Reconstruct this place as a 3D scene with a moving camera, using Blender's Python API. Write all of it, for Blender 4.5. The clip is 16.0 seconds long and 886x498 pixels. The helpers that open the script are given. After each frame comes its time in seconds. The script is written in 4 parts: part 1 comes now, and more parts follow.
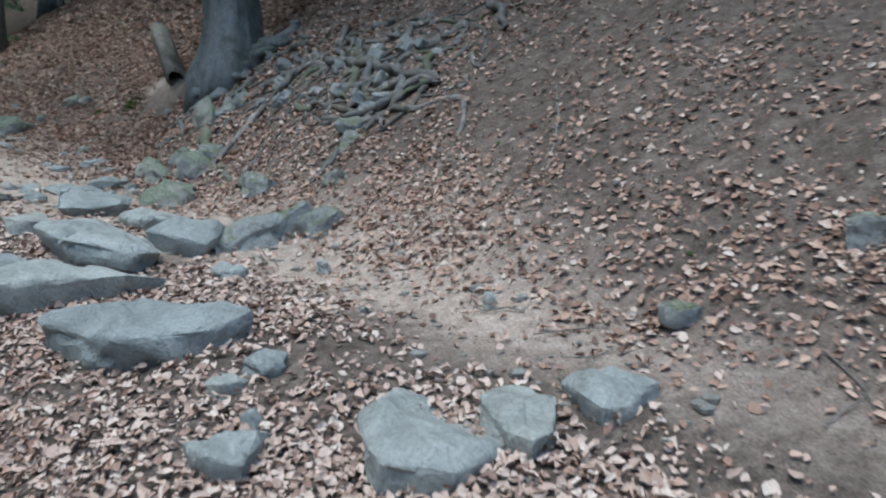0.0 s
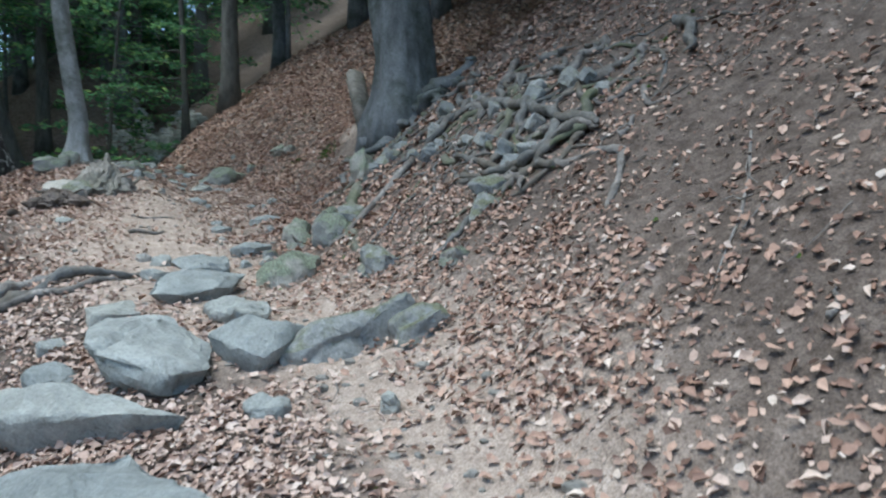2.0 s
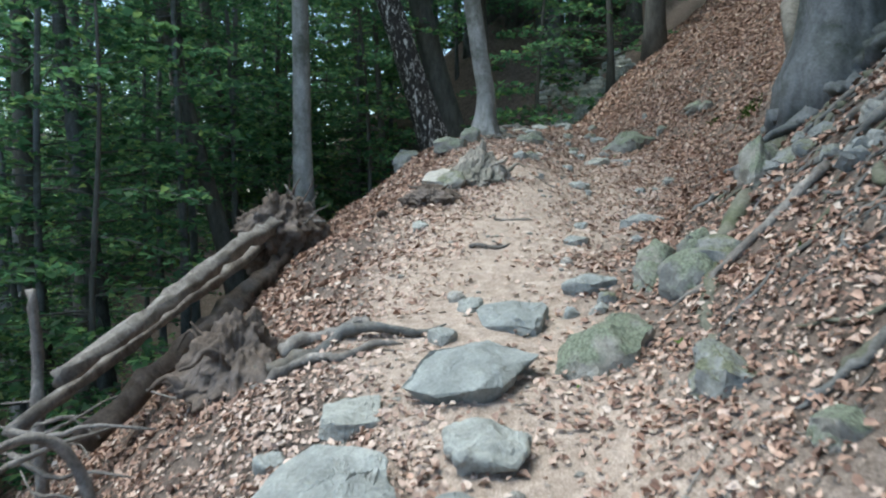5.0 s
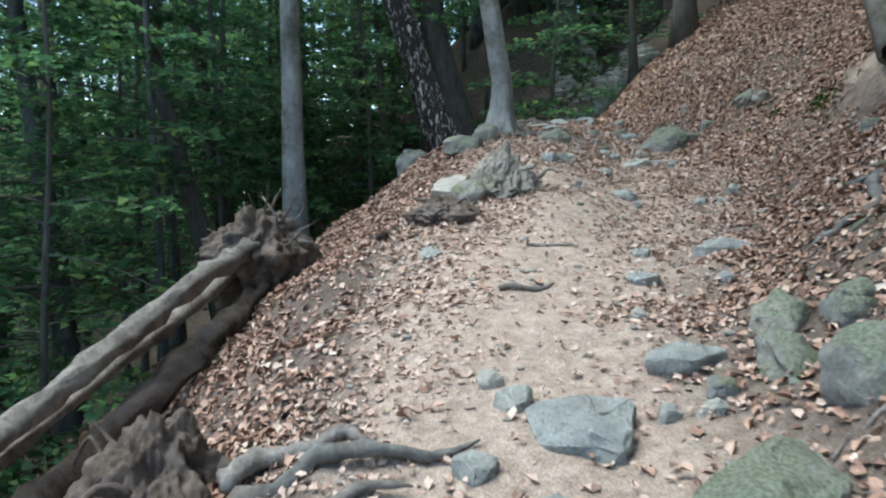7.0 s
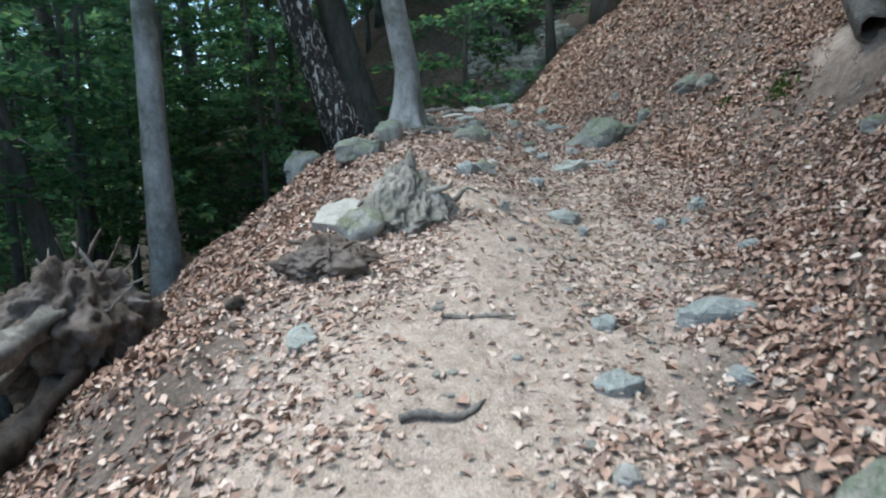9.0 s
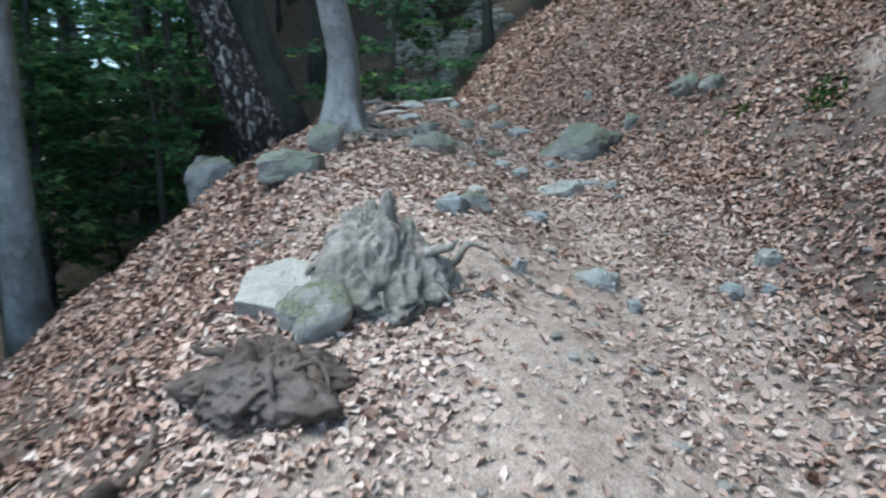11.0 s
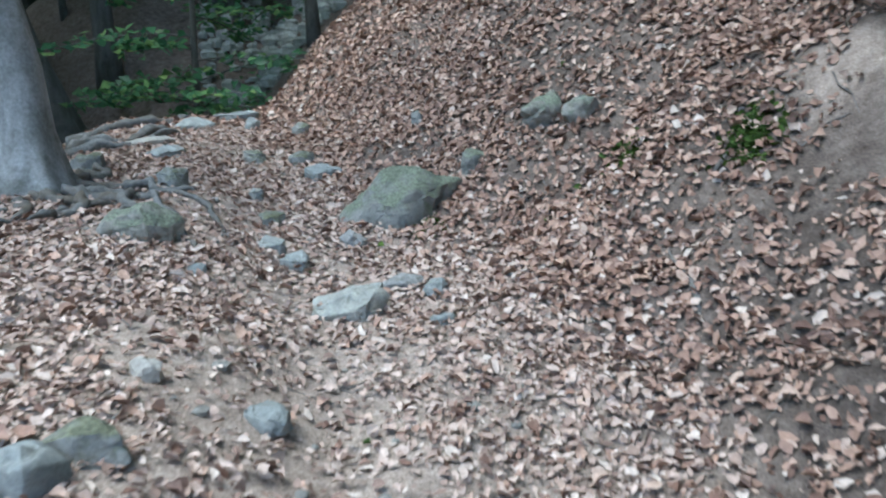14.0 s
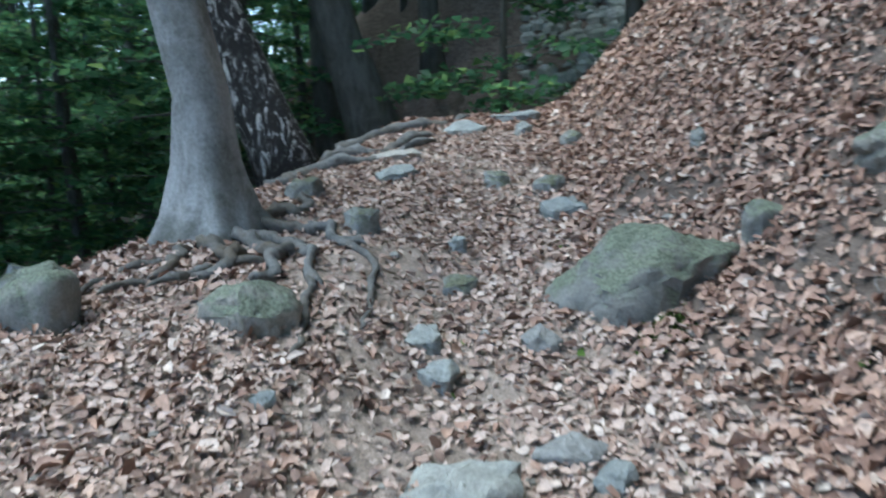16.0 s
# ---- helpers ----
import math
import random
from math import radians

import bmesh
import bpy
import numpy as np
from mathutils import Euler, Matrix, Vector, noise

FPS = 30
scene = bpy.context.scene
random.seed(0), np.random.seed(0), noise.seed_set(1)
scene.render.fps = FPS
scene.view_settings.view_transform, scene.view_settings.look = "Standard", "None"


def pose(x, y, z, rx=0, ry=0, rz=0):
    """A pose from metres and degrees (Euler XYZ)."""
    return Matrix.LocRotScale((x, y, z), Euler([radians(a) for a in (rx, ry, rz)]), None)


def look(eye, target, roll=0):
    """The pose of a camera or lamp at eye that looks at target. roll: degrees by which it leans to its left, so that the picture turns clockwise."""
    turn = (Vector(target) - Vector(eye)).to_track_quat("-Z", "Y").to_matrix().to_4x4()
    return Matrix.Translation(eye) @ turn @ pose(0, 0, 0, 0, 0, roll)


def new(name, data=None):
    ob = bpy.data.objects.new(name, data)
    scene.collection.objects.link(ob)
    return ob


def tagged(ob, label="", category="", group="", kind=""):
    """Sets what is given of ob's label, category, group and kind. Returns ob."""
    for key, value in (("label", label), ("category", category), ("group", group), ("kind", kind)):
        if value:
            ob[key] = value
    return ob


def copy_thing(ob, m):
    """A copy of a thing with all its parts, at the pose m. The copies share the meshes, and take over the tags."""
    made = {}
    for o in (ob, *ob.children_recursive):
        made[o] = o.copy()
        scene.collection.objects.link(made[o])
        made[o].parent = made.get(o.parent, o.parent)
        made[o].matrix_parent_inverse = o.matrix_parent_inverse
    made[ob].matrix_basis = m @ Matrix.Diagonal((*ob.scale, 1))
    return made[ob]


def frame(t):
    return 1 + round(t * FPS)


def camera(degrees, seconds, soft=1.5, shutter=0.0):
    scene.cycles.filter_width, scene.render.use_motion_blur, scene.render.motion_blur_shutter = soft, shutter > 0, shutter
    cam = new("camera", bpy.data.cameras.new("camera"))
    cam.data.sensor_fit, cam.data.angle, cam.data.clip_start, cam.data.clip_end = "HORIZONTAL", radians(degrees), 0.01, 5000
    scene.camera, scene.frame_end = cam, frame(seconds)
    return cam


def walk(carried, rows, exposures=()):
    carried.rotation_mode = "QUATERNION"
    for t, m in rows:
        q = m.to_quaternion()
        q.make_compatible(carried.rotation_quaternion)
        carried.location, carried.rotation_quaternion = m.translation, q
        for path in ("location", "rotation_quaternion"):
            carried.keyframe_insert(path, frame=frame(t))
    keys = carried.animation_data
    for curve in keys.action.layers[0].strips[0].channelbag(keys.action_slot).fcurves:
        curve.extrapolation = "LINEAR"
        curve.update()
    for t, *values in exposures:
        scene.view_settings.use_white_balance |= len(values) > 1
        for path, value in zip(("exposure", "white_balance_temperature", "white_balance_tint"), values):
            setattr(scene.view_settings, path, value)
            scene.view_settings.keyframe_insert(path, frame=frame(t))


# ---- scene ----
EXPO = 1.43
cam = camera(62.8, 16.0, 2.1, 0.5)
METRES, EYE, TILT = 14.0, 1.5, -2.0
ROWS = [
    (0.0, 0.0, 0.0, 0.0, 0.0, 0.0, 0.0),
    (0.5, 0.0102, 0.0256, 0.0063, 4.97, -0.26, -0.13),
    (1.0, 0.0151, 0.0492, 0.0141, 10.81, -0.12, -0.75),
    (1.5, 0.0203, 0.0757, 0.023, 13.74, 1.12, -0.41),
    (2.0, 0.0334, 0.0956, 0.0317, 18.16, 1.86, -0.59),
    (2.5, 0.0414, 0.1119, 0.0399, 23.14, 1.44, 0.02),
    (3.0, 0.0471, 0.1381, 0.051, 33.31, 1.77, -0.48),
    (3.5, 0.0566, 0.1557, 0.0669, 41.24, -0.68, 0.75),
    (4.0, 0.054, 0.175, 0.0732, 49.12, -1.47, -1.0),
    (4.5, 0.0366, 0.2017, 0.0805, 52.59, -3.71, -1.42),
    (7.0, -0.0863, 0.291, 0.101, 53.23, -4.48, -0.84),
    (7.5, -0.1121, 0.3101, 0.1019, 49.77, -5.32, -0.96),
    (8.0, -0.1346, 0.3345, 0.1078, 47.87, -4.78, -0.14),
    (10.5, -0.2618, 0.4358, 0.1497, 43.76, -9.22, 1.02),
    (11.0, -0.2968, 0.4509, 0.1508, 39.27, -7.45, 0.26),
    (11.5, -0.3262, 0.4716, 0.1537, 29.3, -10.41, 1.16),
    (12.0, -0.3439, 0.5017, 0.1601, 19.97, -10.31, 3.63),
    (12.5, -0.3555, 0.5341, 0.1647, 15.66, -9.33, 2.93),
    (13.0, -0.358, 0.5668, 0.1732, 18.36, -6.45, 2.57),
    (13.5, -0.3596, 0.6004, 0.1805, 25.17, -8.36, 2.18),
    (14.0, -0.3648, 0.6302, 0.1875, 29.12, -8.74, 1.68),
    (14.5, -0.3658, 0.6602, 0.1909, 34.22, -7.87, 1.49),
    (15.0, -0.3732, 0.691, 0.1961, 43.83, -10.11, 1.7),
    (15.5, -0.3847, 0.7212, 0.2057, 49.53, -10.57, 0.87),
    (16.0, -0.3951, 0.7538, 0.2116, 56.73, -10.11, 1.97),
]
walk(cam, [(t, pose(0, 0, EYE, TILT) @ pose(METRES * x, METRES * y, METRES * z, 90 + pitch, roll, yaw)) for t, x, y, z, yaw, pitch, roll in ROWS],
     [(t, EXPO + k, c, 0) for t, k, c in ((0.0, -0.53, 5800), (1.0, -0.4, 5850), (3.0, -0.2, 5950), (5.0, -0.02, 6200), (8.0, 0.03, 6100), (11.0, 0.06, 5650), (12.4, 0.12, 5600), (13.2, 0.3, 5550), (14.5, 0.3, 5500), (16.0, 0.26, 5500))])

# ---- light: a pale evening sky over an open trail in a beech wood ----
world = bpy.data.worlds.new("sky")
scene.world = world
world.use_nodes = True
sky = world.node_tree.nodes.new("ShaderNodeTexSky")
sky.sky_type, sky.sun_disc = "NISHITA", False
sky.sun_elevation, sky.sun_rotation = radians(68), radians(213)
sky.altitude, sky.air_density, sky.dust_density = 700, 1.0, 2.5
back = world.node_tree.nodes["Background"]
back.inputs["Strength"].default_value = 0.15
world.node_tree.links.new(sky.outputs[0], back.inputs["Color"])
sun = new("sun", bpy.data.lights.new("sun", "SUN"))
sun.data.energy, sun.data.angle, sun.data.color = 1.5, radians(40), (1.0, 0.96, 0.9)
sun.matrix_world = look((0, 0, 0), (0.2, 0.31, -0.93))


# ---- materials ----
def material(name, rough=0.8, spec=0.3):
    m = bpy.data.materials.new(name)
    m.use_nodes = True
    n = m.node_tree.nodes
    b = n["Principled BSDF"]
    b.inputs["Roughness"].default_value = rough
    b.inputs["Specular IOR Level"].default_value = spec
    return m, n, m.node_tree.links, b


def node(n, kind, **sets):
    made = n.new("ShaderNode" + kind)
    for key, value in sets.items():
        made.inputs[key.replace("_", " ")].default_value = value
    return made


def noise_tex(n, l, scale, detail=6, rough=0.6, coords="Object", distort=0.0):
    c = n.new("ShaderNodeTexCoord")
    t = node(n, "TexNoise", Scale=scale, Detail=detail, Roughness=rough, Distortion=distort)
    l.new(c.outputs[coords], t.inputs["Vector"])
    return t


def ramp(n, l, source, stops):
    r = n.new("ShaderNodeValToRGB")
    e = r.color_ramp.elements
    while len(e) < len(stops):
        e.new(0.5)
    for el, (p, c) in zip(e, stops):
        el.position, el.color = p, (*c, 1)
    l.new(source, r.inputs[0])
    return r


def mixed(n, l, fac, a, b, how="MIX"):
    m = n.new("ShaderNodeMix")
    m.data_type, m.blend_type = "RGBA", how
    for sock, v in ((m.inputs[0], fac), (m.inputs[6], a), (m.inputs[7], b)):
        if isinstance(v, bpy.types.NodeSocket):
            l.new(v, sock)
        elif isinstance(v, tuple):
            sock.default_value = (*v, 1)
        else:
            sock.default_value = v
    return m.outputs[2]


def bump(n, l, b, source, strength=0.5, dist=0.02, under=None):
    k = node(n, "Bump", Strength=strength, Distance=dist)
    l.new(source, k.inputs["Height"])
    if under:
        l.new(under.outputs[0], k.inputs["Normal"])
    l.new(k.outputs[0], b.inputs["Normal"])
    return k


def soil_material():
    m, n, l, b = material("forest_soil", 0.95, 0.15)
    worn = n.new("ShaderNodeAttribute")
    worn.attribute_name = "worn"
    big = noise_tex(n, l, 1.3, 5)
    mid = noise_tex(n, l, 11, 8, 0.7)
    fine = noise_tex(n, l, 95, 4, 0.7)
    humus = ramp(n, l, mid.outputs[0], [(0.3, (0.062, 0.049, 0.041)), (0.5, (0.13, 0.104, 0.088)), (0.7, (0.215, 0.178, 0.153))])
    dust = ramp(n, l, mid.outputs[0], [(0.3, (0.27, 0.215, 0.175)), (0.55, (0.44, 0.362, 0.306)), (0.75, (0.55, 0.47, 0.41))])
    shift = n.new("ShaderNodeMath")
    shift.operation = "MULTIPLY_ADD"
    l.new(big.outputs[0], shift.inputs[0])
    shift.inputs[1].default_value, shift.inputs[2].default_value = 0.8, -0.4
    add = n.new("ShaderNodeMath")
    add.use_clamp = True
    l.new(worn.outputs["Fac"], add.inputs[0])
    l.new(shift.outputs[0], add.inputs[1])
    c = mixed(n, l, add.outputs[0], humus.outputs[0], dust.outputs[0])
    grit = ramp(n, l, fine.outputs[0], [(0.32, (0.45, 0.42, 0.4)), (0.5, (1, 1, 1)), (0.68, (1.5, 1.48, 1.45))])
    l.new(mixed(n, l, 0.8, c, grit.outputs[0], "MULTIPLY"), b.inputs["Base Color"])
    k = bump(n, l, b, mid.outputs[0], 0.7, 0.05)
    bump(n, l, b, fine.outputs[0], 0.6, 0.012, k)
    return m


def rock_material(name, low, high, moss=0.0, moss_colour=(0.07, 0.095, 0.035)):
    m, n, l, b = material(name, 0.82, 0.3)
    info = n.new("ShaderNodeObjectInfo")
    t = noise_tex(n, l, 5, 9, 0.65, distort=0.6)
    f = noise_tex(n, l, 60, 5, 0.7)
    v = node(n, "TexVoronoi", Scale=7.0)
    v.feature = "DISTANCE_TO_EDGE"
    c = ramp(n, l, t.outputs[0], [(0.25, low), (0.5, tuple((p + q) / 2 for p, q in zip(low, high))), (0.72, high)])
    tone = ramp(n, l, info.outputs["Random"], [(0.0, (0.82, 0.84, 0.86)), (0.5, (1, 1, 1)), (1.0, (1.14, 1.1, 1.04))])
    c2 = mixed(n, l, 1.0, c.outputs[0], tone.outputs[0], "MULTIPLY")
    spots = ramp(n, l, f.outputs[0], [(0.3, (0.6, 0.6, 0.6)), (0.5, (1, 1, 1)), (0.7, (1.3, 1.3, 1.28))])
    c2 = mixed(n, l, 0.7, c2, spots.outputs[0], "MULTIPLY")
    if moss:
        geo = n.new("ShaderNodeNewGeometry")
        up = n.new("ShaderNodeSeparateXYZ")
        l.new(geo.outputs["Normal"], up.inputs[0])
        big = noise_tex(n, l, 3.2, 7, 0.7)
        sm = n.new("ShaderNodeMath")
        sm.operation = "MULTIPLY_ADD"
        l.new(up.outputs[2], sm.inputs[0])
        sm.inputs[1].default_value = 0.26
        l.new(big.outputs[0], sm.inputs[2])
        mask = ramp(n, l, sm.outputs[0], [(0.7 - 0.3 * moss, (0, 0, 0)), (0.84 - 0.3 * moss, (1, 1, 1))])
        green = ramp(n, l, f.outputs[0], [(0.35, tuple(0.5 * q for q in moss_colour)), (0.65, tuple(1.5 * q for q in moss_colour))])
        c2 = mixed(n, l, mask.outputs[0], c2, green.outputs[0])
    l.new(c2, b.inputs["Base Color"])
    k = bump(n, l, b, t.outputs[0], 0.85, 0.08)
    bump(n, l, b, f.outputs[0], 0.6, 0.012, k)
    return m


def bark_material(name, low, high, stretch=0.25, scale=9, patches=None, relief=0.03):
    m, n, l, b = material(name, 0.85, 0.2)
    c = n.new("ShaderNodeTexCoord")
    mp = n.new("ShaderNodeMapping")
    mp.inputs["Scale"].default_value = (1, 1, stretch)
    l.new(c.outputs["Object"], mp.inputs[0])
    t = node(n, "TexNoise", Scale=scale, Detail=9, Roughness=0.68, Distortion=0.4)
    l.new(mp.outputs[0], t.inputs["Vector"])
    f = noise_tex(n, l, 45, 6, 0.7)
    r = ramp(n, l, t.outputs[0], [(0.28, low), (0.66, high)])
    out = r.outputs[0]
    if patches:
        p = noise_tex(n, l, 2.2, 6, 0.7)
        mask = ramp(n, l, p.outputs[0], [(0.46, (0, 0, 0)), (0.64, (0.85, 0.85, 0.85))])
        out = mixed(n, l, mask.outputs[0], out, patches)
    fine = ramp(n, l, f.outputs[0], [(0.3, (0.65, 0.65, 0.65)), (0.7, (1.25, 1.25, 1.25))])
    l.new(mixed(n, l, 0.8, out, fine.outputs[0], "MULTIPLY"), b.inputs["Base Color"])
    k = bump(n, l, b, t.outputs[0], 0.7, relief)
    bump(n, l, b, f.outputs[0], 0.4, 0.008, k)
    return m


def birch_material():
    m, n, l, b = material("birch_bark", 0.75, 0.25)
    c = n.new("ShaderNodeTexCoord")
    mp = n.new("ShaderNodeMapping")
    mp.inputs["Scale"].default_value = (1.0, 1.0, 0.35)
    l.new(c.outputs["Object"], mp.inputs[0])
    t = node(n, "TexNoise", Scale=13, Detail=6, Roughness=0.6, Distortion=1.2)
    l.new(mp.outputs[0], t.inputs["Vector"])
    r = ramp(n, l, t.outputs[0], [(0.5, (0.03, 0.028, 0.026)), (0.56, (0.1, 0.095, 0.09)), (0.62, (0.62, 0.6, 0.57))])
    l.new(r.outputs[0], b.inputs["Base Color"])
    bump(n, l, b, t.outputs[0], 0.9, 0.05)
    return m


def leaf_material(name, stops, translucent=0.0, rough=0.6):
    m, n, l, b = material(name, rough, 0.3)
    geo = n.new("ShaderNodeNewGeometry")
    r = ramp(n, l, geo.outputs["Random Per Island"], stops)
    t = noise_tex(n, l, 70, 3, 0.6)
    v = ramp(n, l, t.outputs[0], [(0.3, (0.7, 0.7, 0.7)), (0.7, (1.2, 1.2, 1.2))])
    c = mixed(n, l, 0.7, r.outputs[0], v.outputs[0], "MULTIPLY")
    l.new(c, b.inputs["Base Color"])
    if translucent:
        tr = n.new("ShaderNodeBsdfTranslucent")
        l.new(c, tr.inputs[0])
        mx = n.new("ShaderNodeMixShader")
        mx.inputs[0].default_value = translucent
        l.new(b.outputs[0], mx.inputs[1])
        l.new(tr.outputs[0], mx.inputs[2])
        l.new(mx.outputs[0], n["Material Output"].inputs[0])
    return m


SOIL = soil_material()
STONE = rock_material("blue_grey_stone", (0.2, 0.215, 0.205), (0.43, 0.45, 0.43))
PEBBLE = rock_material("trail_gravel", (0.2, 0.185, 0.16), (0.42, 0.4, 0.36))
STONE_MOSS = rock_material("stone_with_moss", (0.17, 0.18, 0.175), (0.36, 0.37, 0.355), 0.36, (0.15, 0.16, 0.105))
RIDGED = rock_material("ridged_grey_stone", (0.19, 0.2, 0.195), (0.41, 0.42, 0.405), 0.12, (0.15, 0.16, 0.105))
BOULDER = rock_material("mossy_boulder_stone", (0.17, 0.17, 0.155), (0.35, 0.35, 0.325), 0.5, (0.165, 0.19, 0.14))
PALE = rock_material("pale_stone", (0.25, 0.245, 0.23), (0.47, 0.46, 0.43))
BEECH = bark_material("beech_bark", (0.14, 0.14, 0.136), (0.39, 0.395, 0.39), 0.35, 5, (0.1, 0.105, 0.085), 0.012)
BEECH_DARK = bark_material("dark_beech_bark", (0.055, 0.06, 0.06), (0.19, 0.2, 0.205), 0.35, 6, (0.05, 0.06, 0.045), 0.03)
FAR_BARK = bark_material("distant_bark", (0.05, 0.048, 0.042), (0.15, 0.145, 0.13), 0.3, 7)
MOSSY_ROOT = bark_material("mossy_root_bark", (0.07, 0.07, 0.055), (0.19, 0.19, 0.15), 0.8, 8, (0.1, 0.115, 0.065), 0.03)
ROOT = bark_material("exposed_root_bark", (0.06, 0.06, 0.056), (0.215, 0.215, 0.206), 0.9, 9, (0.12, 0.1, 0.075))
DEAD = bark_material("dead_wood", (0.09, 0.08, 0.07), (0.33, 0.31, 0.285), 0.6, 10, (0.11, 0.1, 0.09), 0.05)
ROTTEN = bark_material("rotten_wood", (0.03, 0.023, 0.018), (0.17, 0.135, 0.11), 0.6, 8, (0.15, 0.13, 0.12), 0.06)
STUMP_GREY = bark_material("weathered_stump_wood", (0.15, 0.135, 0.115), (0.38, 0.355, 0.315), 0.5, 9, (0.14, 0.14, 0.11), 0.06)
BIRCH = birch_material()
LITTER = leaf_material("fallen_beech_leaves", [(0.0, (0.11, 0.066, 0.05)), (0.2, (0.21, 0.125, 0.092)), (0.45, (0.32, 0.203, 0.152)),
                                              (0.72, (0.43, 0.285, 0.215)), (0.92, (0.5, 0.37, 0.295)), (1.0, (0.58, 0.5, 0.43))], 0.0, 0.62)
TRODDEN = leaf_material("trodden_pale_leaves", [(0.0, (0.19, 0.125, 0.1)), (0.2, (0.35, 0.25, 0.2)), (0.5, (0.47, 0.355, 0.295)),
                                               (0.85, (0.53, 0.42, 0.355)), (1.0, (0.58, 0.49, 0.42))], 0.0, 0.85)
GREEN = leaf_material("beech_leaves", [(0.0, (0.05, 0.125, 0.065)), (0.5, (0.1, 0.22, 0.11)), (0.85, (0.16, 0.3, 0.12)), (1.0, (0.25, 0.36, 0.12))], 0.68, 0.4)
GRASS = leaf_material("moss_and_grass", [(0.0, (0.03, 0.06, 0.012)), (1.0, (0.1, 0.16, 0.03))], 0.2, 0.8)


# ---- geometry helpers ----
def mesh_of(name, verts, faces, mat, sharp=None):
    me = bpy.data.meshes.new(name)
    me.from_pydata(verts, [], faces)
    me.validate()
    me.materials.append(mat)
    for p in me.polygons:
        p.use_smooth = True
    if sharp:
        me.set_sharp_from_angle(angle=radians(sharp))
    me.update()
    return me


def part(name, data, mat, parent=None, label="", sharp=None):
    ob = new(name, mesh_of(name, data[0], data[1], mat, sharp))
    if parent:
        ob.parent = parent
    return tagged(ob, label) if label else ob


def joined(pieces):
    verts, faces = [], []
    for v, f in pieces:
        k = len(verts)
        verts.extend(v)
        faces.extend([tuple(i + k for i in q) for q in f])
    return verts, faces


def grain(x, y, seed=0):
    """Smooth value noise in 0..1 over the plan."""
    xi, yi = np.floor(x).astype(np.int64), np.floor(y).astype(np.int64)
    fx, fy = x - xi, y - yi
    fx, fy = fx * fx * (3 - 2 * fx), fy * fy * (3 - 2 * fy)

    def at(i, j):
        h = (i * 374761393 + j * 668265263 + seed * 974711) & 0xFFFFFFFF
        h = ((h ^ (h >> 13)) * 1274126177) & 0xFFFFFFFF
        return ((h ^ (h >> 16)) & 0xFFFF) / 65535.0
    return (at(xi, yi) * (1 - fx) + at(xi + 1, yi) * fx) * (1 - fy) + (at(xi, yi + 1) * (1 - fx) + at(xi + 1, yi + 1) * fx) * fy


# ---- the lie of the land: s runs along the trail, d across it towards the rising bank ----
ST = (-6, 0, 2, 4, 6, 8, 10, 12, 14, 16, 18, 21, 25)
FOOT = (2.6, 2.4, 2.45, 2.75, 2.9, 3.15, 3.8, 4.5, 4.3, 3.8, 3.4, 3.2, 3.7)
EDGE = (2.2, 2.2, 1.95, 1.8, 1.0, 0.7, 0.6, 0.8, 0.8, 0.9, 1.1, 1.0, 0.8)
FALL = (0.32, 0.32, 0.32, 0.45, 0.7, 0.75, 0.75, 0.75, 0.75, 0.75, 0.75, 0.75, 0.75)
RIDGE = (0, 0, 0, 0, 0, 0, 0.1, 0.3, 0.3, 0.2, 0.08, 0, 0)


def soft(x, w):
    return w * np.logaddexp(0, x / w)


def step(x):
    x = np.clip(x, 0, 1)
    return x * x * (3 - 2 * x)


def along(x, y):
    return (y - x) * 0.70711, (y + x) * 0.70711


def plan(s, d):
    return (d - s) * 0.70711, (d + s) * 0.70711


def land(x, y):
    s, d = along(x, y)
    f, e = np.interp(s, ST, FOOT), np.interp(s, ST, EDGE)
    up = d - f
    h = 0.1 + 0.9 * soft(up, 0.18) - 0.25 * soft(up - 3.5, 1.0) - 0.35 * soft(up - 12, 2)
    h = h - np.interp(s, ST, FALL) * soft(e - d, 0.25) + 1.15 * soft(e - d - 16, 3) - 0.4 * soft(e - d - 45, 5)
    h = h + np.interp(s, ST, RIDGE) * step((3.1 - d) / 1.0)
    z = 1.04 + (s - 3.13) * 0.165 + h + (1.25 * soft(s - 24.5, 0.8) - 0.95 * soft(s - 31, 1) - 0.4 * soft(s - 20.8, 0.7)) * step((4.2 - d) / 1.5) + 0.2 * soft(s - 27, 2) * step((d - 3) / 2) - 0.5 * soft(s - 60, 5)
    off = step((np.abs(d - (f + e) / 2) - 0.7) / 1.2)
    z = z + 0.2 * np.exp(-((s - 12.4) / 0.8) ** 2) * step((d - 5.42) / 0.35) * step((7.4 - d) / 1.2)
    z = z + (grain(x * 0.9, y * 0.9, 3) - 0.5) * 0.3 * step((np.abs(up) - 0.8) / 3) + (grain(x * 3, y * 3, 5) - 0.5) * (0.05 + 0.07 * off)
    return z + (grain(x * 9, y * 9, 8) - 0.5) * (0.022 + 0.03 * off) + (grain(x * 24, y * 24, 9) - 0.5) * 0.012


def land_at(x, y):
    return float(land(np.array([x]), np.array([y]))[0])


def spread(lo, hi, gap, far, n):
    mid = np.arange(lo, hi, gap)
    out = gap * np.cumsum(np.geomspace(1.3, (far / gap) / 12, n))
    return np.concatenate([lo - out[::-1], mid, mid[-1] + out])


